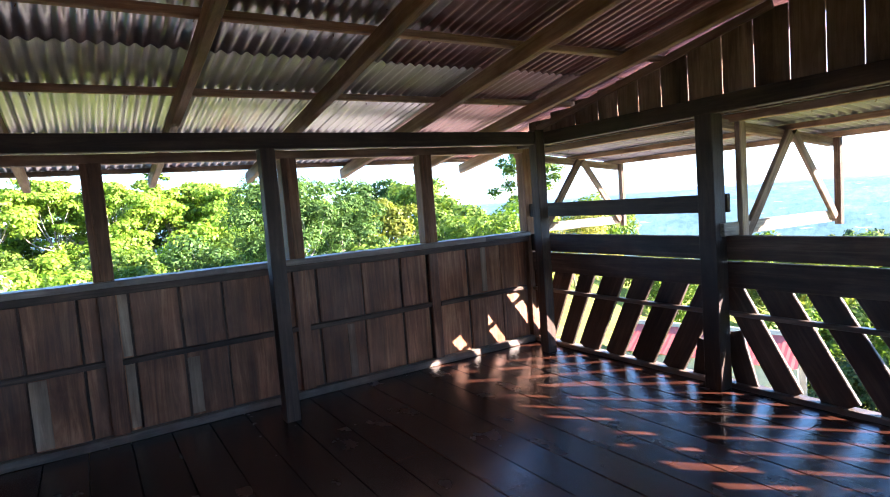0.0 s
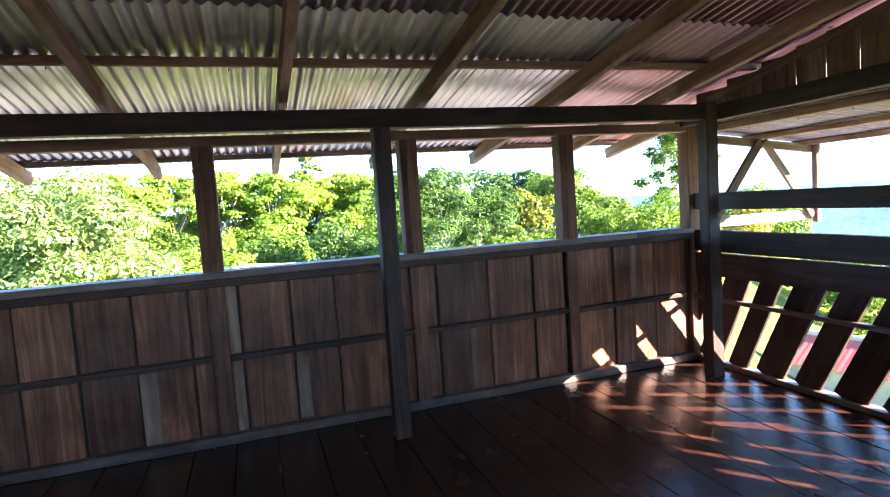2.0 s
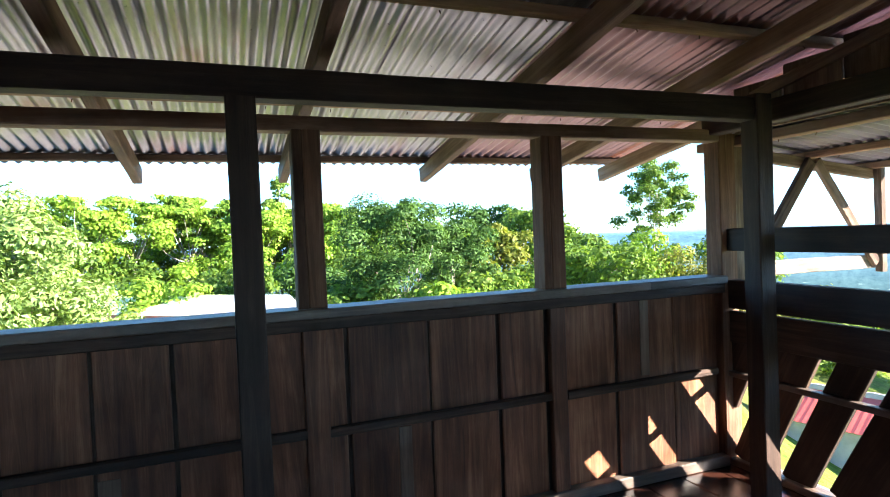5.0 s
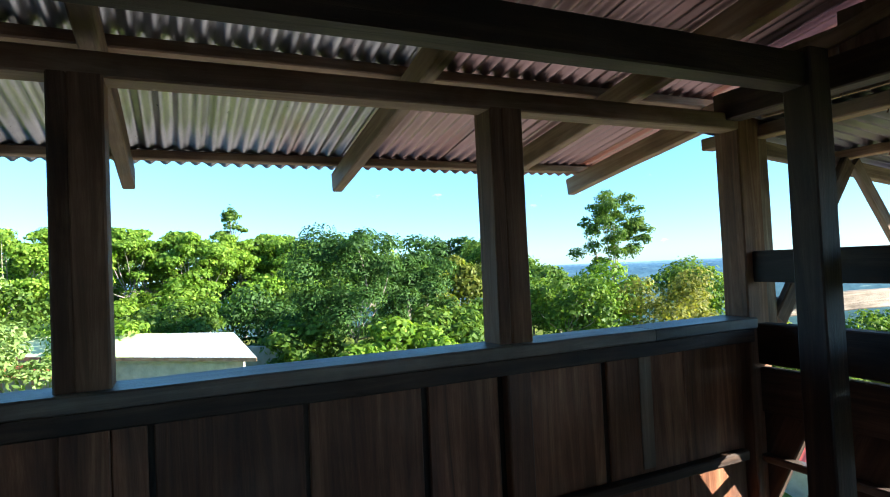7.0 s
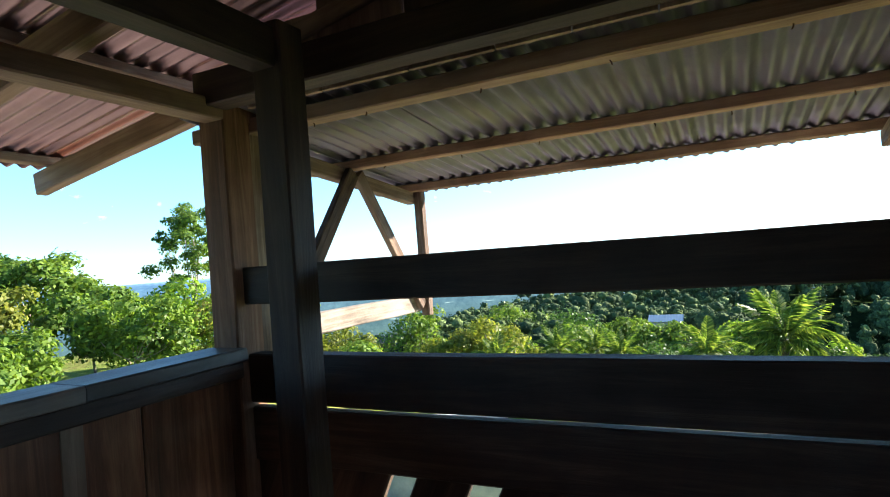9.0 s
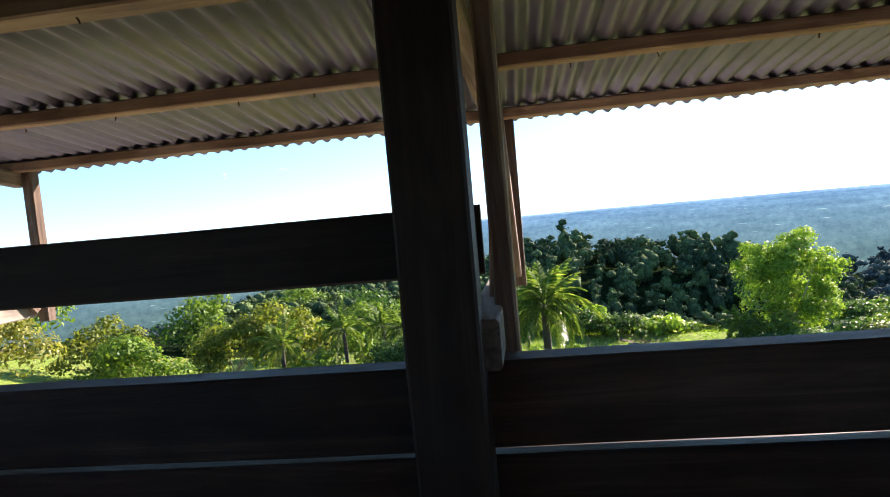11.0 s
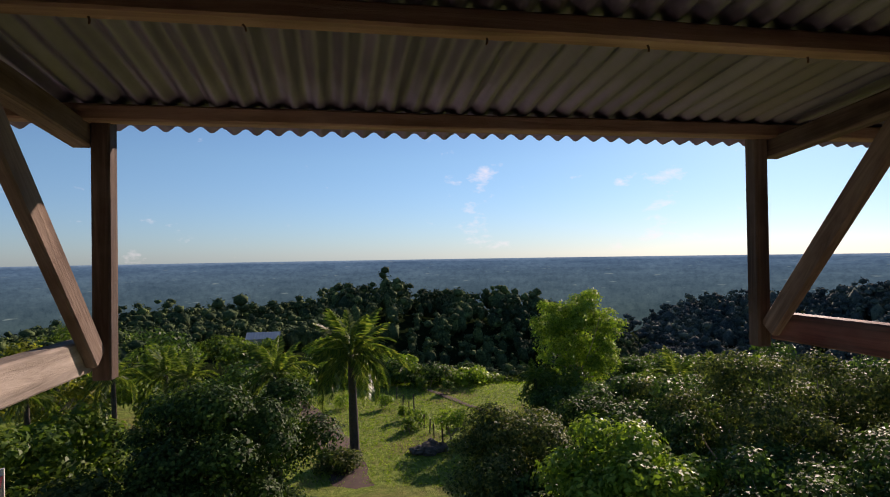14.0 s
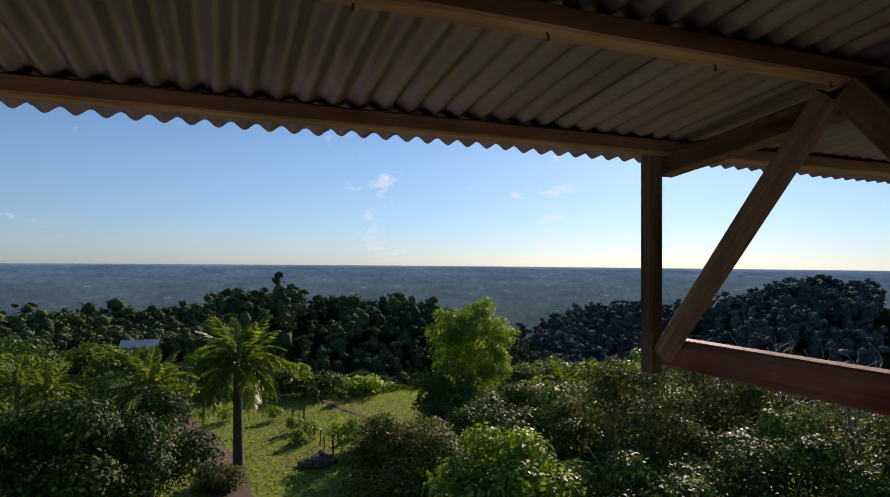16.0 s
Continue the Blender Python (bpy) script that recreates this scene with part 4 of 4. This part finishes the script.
def forest(name, areas, count, clumps, quads_each, mat, seed, label):
    """The far woods: many uneven crowns, each of several leafy domes, over the ridges and valleys."""
    rng = np.random.default_rng(seed)
    ball, faces = round_faces()
    vs, fs, leaves, n = [], [], [], 0
    made = 0
    while made < count:
        a0, a1, r0, r1 = areas[rng.integers(len(areas))]
        az, r = rng.uniform(a0, a1), math.sqrt(rng.uniform(r0 * r0, r1 * r1))
        made += 1
        x, y = r * math.cos(radians(az)), r * math.sin(radians(az))
        h = rng.uniform(6.5, 11) * np.interp(r, [60, 90, 150, 220], [0.35, 0.5, 0.75, 1.0]) * (1.3 if rng.random() < 0.06 else 1)
        R = h * rng.uniform(0.26, 0.46)
        g = float(ground_z(x, y))
        bl = []
        for i in range(clumps):
            d = rng.normal(size=3) * (R * 0.6, R * 0.6, R * 0.28)
            rr = R * rng.uniform(0.35, 0.6)
            c, shape = np.array((x, y, g + h - R * 0.7)) + d, np.array((1, 1, 0.75))
            if i == 0:
                rr = R * rng.uniform(0.65, 0.9)
                c, shape = np.array((x, y, g + h * 0.4)), np.array((1, 1, h * 0.45 / rr))
            k = 0.8 + 0.14 * np.sin(ball @ rng.normal(size=3) * 4 + rng.uniform(0, 6)) + rng.normal(size=len(ball)) * 0.1
            v = c + ball * (k * rr)[:, None] * shape
            vs.append(v)
            fs.append(faces + n)
            n += len(v)
            bl.append((c, rr * shape))
        leaves.append(blob_leaves(bl, quads_each, 0.14 + r * 0.0027, rng, 0.8, 0.45))
    quads = np.concatenate(leaves)
    q = np.arange(len(quads)).reshape(-1, 4) + n
    me = bpy.data.meshes.new(name)
    me.from_pydata(np.concatenate(vs + [quads]), [], [*np.concatenate(fs).tolist(), *q.tolist()])
    me.polygons.foreach_set("use_smooth", np.repeat((True, False), (sum(len(f) for f in fs), len(q))))
    me.materials.append(mat)
    me.update()
    tagged(put(name, me, Matrix()), label, "forest", kind="stuff")


FAR_CANOPY = canopy_material("far_canopy", (0.026, 0.042, 0.022), (0.07, 0.105, 0.045), (0.145, 0.185, 0.08))
# same crowns farther off: distance haze is put into these paler, bluer colours
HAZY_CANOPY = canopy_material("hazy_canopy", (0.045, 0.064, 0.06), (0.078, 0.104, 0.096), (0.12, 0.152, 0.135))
forest("forest", [(-30, -4, 66, 120), (-30, 28, 120, 265), (-30, 28, 165, 265), (-4, 16, 94, 125), (16, 28, 66, 130), (-48, -30, 66, 170)], 2400, 3, 120, FAR_CANOPY, 9, "dense dark rainforest covering the near ridge")
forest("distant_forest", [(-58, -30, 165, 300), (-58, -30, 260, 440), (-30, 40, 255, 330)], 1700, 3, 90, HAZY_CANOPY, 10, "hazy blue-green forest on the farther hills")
# scrub along the far edge of the pasture
for i in range(26):
    az, r = radians(-17 + 22 * i / 25 + random.uniform(-0.6, 0.6)), random.uniform(53.5, 62)
    bx, by = r * math.cos(az), r * math.sin(az)
    bush(bx, by, float(ground_z(bx, by)) + random.uniform(1.0, 2.6), random.uniform(1.2, 2.4), random.choice(("mid", "dark", "mid", "bright", "deep")), 1100, 0.3, 12)
for i in range(9):
    bx, by = random.uniform(37, 52), random.uniform(-13, 0)
    bush(bx, by, float(ground_z(bx, by)) + random.uniform(0.3, 0.8), random.uniform(0.4, 0.9), random.choice(("mid", "bright", "dark")), 500, 0.16, 8)


def grass():
    rng = np.random.default_rng(5)
    n = 26000
    r, az = np.sqrt(rng.uniform(24**2, 58**2, n)), np.radians(rng.uniform(-28, 14, n))
    x, y = r * np.cos(az), r * np.sin(az)
    p = np.stack([x, y, ground_z(x, y) + 0.04], 1)
    nr = rng.normal(size=(n, 3)) * (1, 1, 0.25)
    tagged(put("grass", quads_mesh("grass", leaf_quads(p, nr, 0.17, rng, 0.3), LEAF["bright"]), Matrix()), "tufts of rough bright pasture grass", "grass", kind="stuff")


grass()


# ---- yard, neighbours, fields ----
CONCRETE = plain("pale_concrete", (0.3, 0.28, 0.24), 0.85, scale=1.3, spread=0.2)
PLASTER = plain("faded_plaster", (0.42, 0.4, 0.34), 0.9, scale=2.0, spread=0.2)
SOIL = plain("red_soil", (0.07, 0.038, 0.026), 0.95, scale=1.6, spread=0.45)
ZINC = plain("white_zinc", (0.72, 0.74, 0.76), 0.5, 0.1, scale=0.7, spread=0.08)
GREEN_ZINC = plain("mossy_zinc", (0.6, 0.68, 0.36), 0.6, 0.0, scale=1.1, spread=0.25)
RED_ZINC = plain("red_painted_sheet", (0.5, 0.085, 0.06), 0.5, 0.0, scale=1.5, spread=0.2)
DULL_ZINC = plain("dull_zinc", (0.28, 0.34, 0.37), 0.6, 0.1, scale=0.7, spread=0.12)
FENCE_WOOD = plain("old_fence_wood", (0.1, 0.08, 0.06), 0.95, scale=8)


def slab(name, x0, x1, y0, y1, z0, z1, mat, parent=None, label=""):
    return timber(name, (x0, (y0 + y1) / 2, (z0 + z1) / 2), (x1, (y0 + y1) / 2, (z0 + z1) / 2), y1 - y0, z1 - z0, mat, parent, label, wob=0.0)


tagged(slab("pavement", -9.0, 6.5, -2.0, 9.0, -4.4, -3.05, CONCRETE), "pale concrete yard around the house", "pavement", kind="structure")
base = empty("lower_storey", "plain plastered ground floor under the deck", "wall", "structure", at=(0, 0, -3.04))
slab("wall", -7.3, -0.1, -0.3, -0.1, 0, 2.82, PLASTER, base)
slab("wall", -7.3, -0.1, -7.2, -7.0, -1.6, 2.82, PLASTER, base)
slab("wall", -0.3, -0.1, -6.99, -0.31, -1.6, 2.82, PLASTER, base)
slab("wall", -7.3, -7.1, -6.99, -0.31, -1.6, 2.82, PLASTER, base)


def roof_slope(corner, along_way, up_way, s0, s1, hip, mat, parent, rise, period=0.2):
    """One corrugated slope over an eave; hip: how far the ridge starts behind the eave's corner."""
    e, u, c = Vector((*along_way, 0)), Vector((*up_way, 0)), Vector(corner)
    vs, fs = [], []
    n = int((s1 - s0) / (period / 4))
    for i in range(n + 1):
        s = s0 + (s1 - s0) * i / n
        f = min(1.0, s / hip) if hip else 1.0
        off = 0.006 * math.cos(2 * math.pi * s / period)
        for k in (0, 1):
            vs.append(c + e * s + u * f * k + Vector((0, 0, rise * f * k + off)))
            vs.append(c + e * s + u * f * k + Vector((0, 0, rise * f * k + off - 0.01)))
    for i in range(n):
        a = i * 4
        fs += [(a, a + 4, a + 6, a + 2), (a + 1, a + 3, a + 7, a + 5), (a, a + 1, a + 5, a + 4), (a + 2, a + 6, a + 7, a + 3)]
    return put("roof_slope", mesh_of("roof_slope", vs, fs, mat), Matrix(), parent)


def neighbour_house():
    h = empty("neighbour_house", "low house with white and mossy metal roof sheets", "house", at=(0, 0, 0))
    e, u = (-0.75, 0.66), (1.65, 1.88)
    roof_slope((0.55, 24.3, -2.0), e, u, 0.0, 6.6, 3.0, ZINC, h, 0.8)
    roof_slope((0.55, 24.3, -2.0), e, u, 6.6, 17.0, 3.0, GREEN_ZINC, h, 0.8)
    m = Vector((*e, 0))
    n = Vector((0.66, 0.75, 0))
    p = Vector((0.55, 24.3, 0))
    timber("fascia", p + Vector((0, 0, -2.1)), p + m * 17 + Vector((0, 0, -2.1)), 0.03, 0.16, WOOD_PALE, h)
    a, b = p + m * 1 + n * 0.5, p + m * 16.5 + n * 0.5
    timber("wall", a + Vector((0, 0, -3.2)), b + Vector((0, 0, -3.2)), 0.15, 2.1, PLASTER, h)
    timber("back_wall", a + n * 4 + Vector((0, 0, -3.2)), b + n * 4 + Vector((0, 0, -3.2)), 0.15, 2.1, PLASTER, h)
    roof_slope(p + m * 8.5 - n * 1.6 + Vector((0, 0, -2.75)), e, (1.3, 1.45), 0, 8, 0, RED_ZINC, h, 0.4)
    for s in (9, 11, 13, 16):
        q = p + m * s - n * 1.4
        g = float(ground_z(q.x, q.y))
        timber("porch_post", q + Vector((0, 0, g)), q + Vector((0, 0, -2.72)), 0.1, 0.1, WOOD_PALE, h, up=(0, 1, 0))


neighbour_house()


def red_shed():
    h = empty("red_shed", "small shed with a red metal roof beside the yard", "shed")
    e, u = (-0.3, 0.954), (1.7, 0.55)
    roof_slope((15.1, 4.9, -4.7), e, u, 0.0, 6.4, 0, RED_ZINC, h, 0.75)
    n = Vector((0.954, 0.3, 0))
    a = Vector((15.1, 4.9, 0)) + n * 0.2
    b = a + Vector((-0.3, 0.954, 0)) * 6.4
    timber("wall", a + Vector((0, 0, -6.2)), b + Vector((0, 0, -6.2)), 0.12, 2.9, PLASTER, h)
    timber("back_wall", a + n * 1.5 + Vector((0, 0, -5.8)), b + n * 1.5 + Vector((0, 0, -5.8)), 0.12, 3.9, PLASTER, h)


red_shed()


def strip(name, pts, width, mat, label, category):
    """A worn track laid over the land."""
    rng = np.random.default_rng(3)
    P = []
    for a, b in zip(pts, pts[1:]):
        for i in range(6):
            P.append(np.array(a) * (1 - i / 6) + np.array(b) * i / 6)
    vs, fs = [], []
    for i, p in enumerate(P):
        d = P[min(i + 1, len(P) - 1)] - P[max(i - 1, 0)]
        d = np.array((-d[1], d[0])) / np.hypot(*d)
        for k in range(5):
            q = p + d * width * (k / 4 - 0.5) * rng.uniform(0.85, 1.2)
            vs.append((q[0], q[1], float(ground_z(*q)) + 0.07 - 0.03 * abs(k - 2) * 0.5))
    for i in range(len(P) - 1):
        for k in range(4):
            a = i * 5 + k
            fs.append((a, a + 1, a + 6, a + 5))
    return tagged(put(name, mesh_of(name, vs, fs, mat, True), Matrix()), label, category, kind="structure")


strip("road", [(14, -4.9), (20, -4.7), (27, -4.1), (32, -3.6), (37, -2.9), (42.4, -2.0), (50, 0.2), (57, 2.6)], 1.9, SOIL, "rutted dirt track of red soil", "road")
strip("path", [(51, -10.8), (49.2, -11.5), (44, -13.1), (40.7, -14.9), (38.5, -17)], 0.5, SOIL, "narrow worn trail across the pasture", "path")


def fence():
    f = empty("fence", "line of thin weathered fence posts across the pasture", "fence")
    rnd = random.Random(4)
    line = [(48.4, -8.0), (45.4, -8.2), (43.2, -8.4), (41.6, -8.6), (40.2, -8.8), (38.9, -8.9), (37.7, -9.1), (36.5, -9.2), (35.1, -9.5), (34.7, -10.7), (34.6, -11.6)]
    for i, (x, y) in enumerate(line):
        g = float(ground_z(x, y))
        tall = i in (3, 8, 10)
        timber("post", (x, y, g - 0.1), (x + rnd.uniform(-0.06, 0.06), y + rnd.uniform(-0.06, 0.06), g + (1.75 if tall else 0.95)), 0.09 if tall else 0.07, 0.09 if tall else 0.07, FENCE_WOOD, f, up=(0, 1, 0), wob=0.01)
    for a, b in zip(line, line[1:]):
        for h in (0.45, 0.85):
            timber("wire", (*a, float(ground_z(*a)) + h), (*b, float(ground_z(*b)) + h), 0.008, 0.008, NAIL, f)


fence()


def lump(radius, seed, squash, mat, name="lump"):
    rng = np.random.default_rng(seed)
    bm = bmesh.new()
    bmesh.ops.create_icosphere(bm, subdivisions=3, radius=radius)
    o = Vector(rng.uniform(0, 50, 3))
    for v in bm.verts:
        k = 1 + 0.45 * noise.noise(v.co * 1.6 / radius + o) + 0.2 * noise.noise(v.co * 5 / radius + o)
        v.co = Vector((v.co.x * k, v.co.y * k, v.co.z * k * squash))
    me = bpy.data.meshes.new(name)
    bm.to_mesh(me)
    bm.free()
    me.materials.append(mat)
    return me


def stump():
    g = float(ground_z(33.7, -8.4))
    s = empty("uprooted_stump", "dark uprooted tree stump lying on the grass", "stump", at=(33.7, -8.4, g))
    for k, (dx, dy, r, q) in enumerate(((0, 0, 0.6, 0.6), (0.1, -0.7, 0.45, 0.7), (-0.1, 0.6, 0.5, 0.55), (0.3, -0.2, 0.5, 0.8), (-0.4, 0.1, 0.4, 0.5))):
        put("root", lump(r, k, q, FENCE_WOOD), pose(dx, dy, r * q * 0.55), s)
    q = empty("feed_trough", "grey weathered trough beside a fence post", "trough", at=(34.3, -11.2, float(ground_z(34.3, -11.2))))
    slab("body", -0.25, 0.25, -0.4, 0.4, 0, 0.5, PLASTER, q)


stump()


def hut():
    g = float(ground_z(89, 7.4))
    h = empty("farm_hut", "small far farm hut with a pale metal roof", "hut", at=(89, 7.4, g))
    slab("wall", -1.5, 1.5, -2.0, 2.0, 0, 2.3, PLASTER, h)
    roof_slope((-1.8, -2.4, 2.3), (0, 1), (1.8, 0), 0, 4.8, 0, DULL_ZINC, h, 0.8, 0.4)
    roof_slope((1.8, 2.4, 2.3), (0, -1), (-1.8, 0), 0, 4.8, 0, DULL_ZINC, h, 0.8, 0.4)


hut()
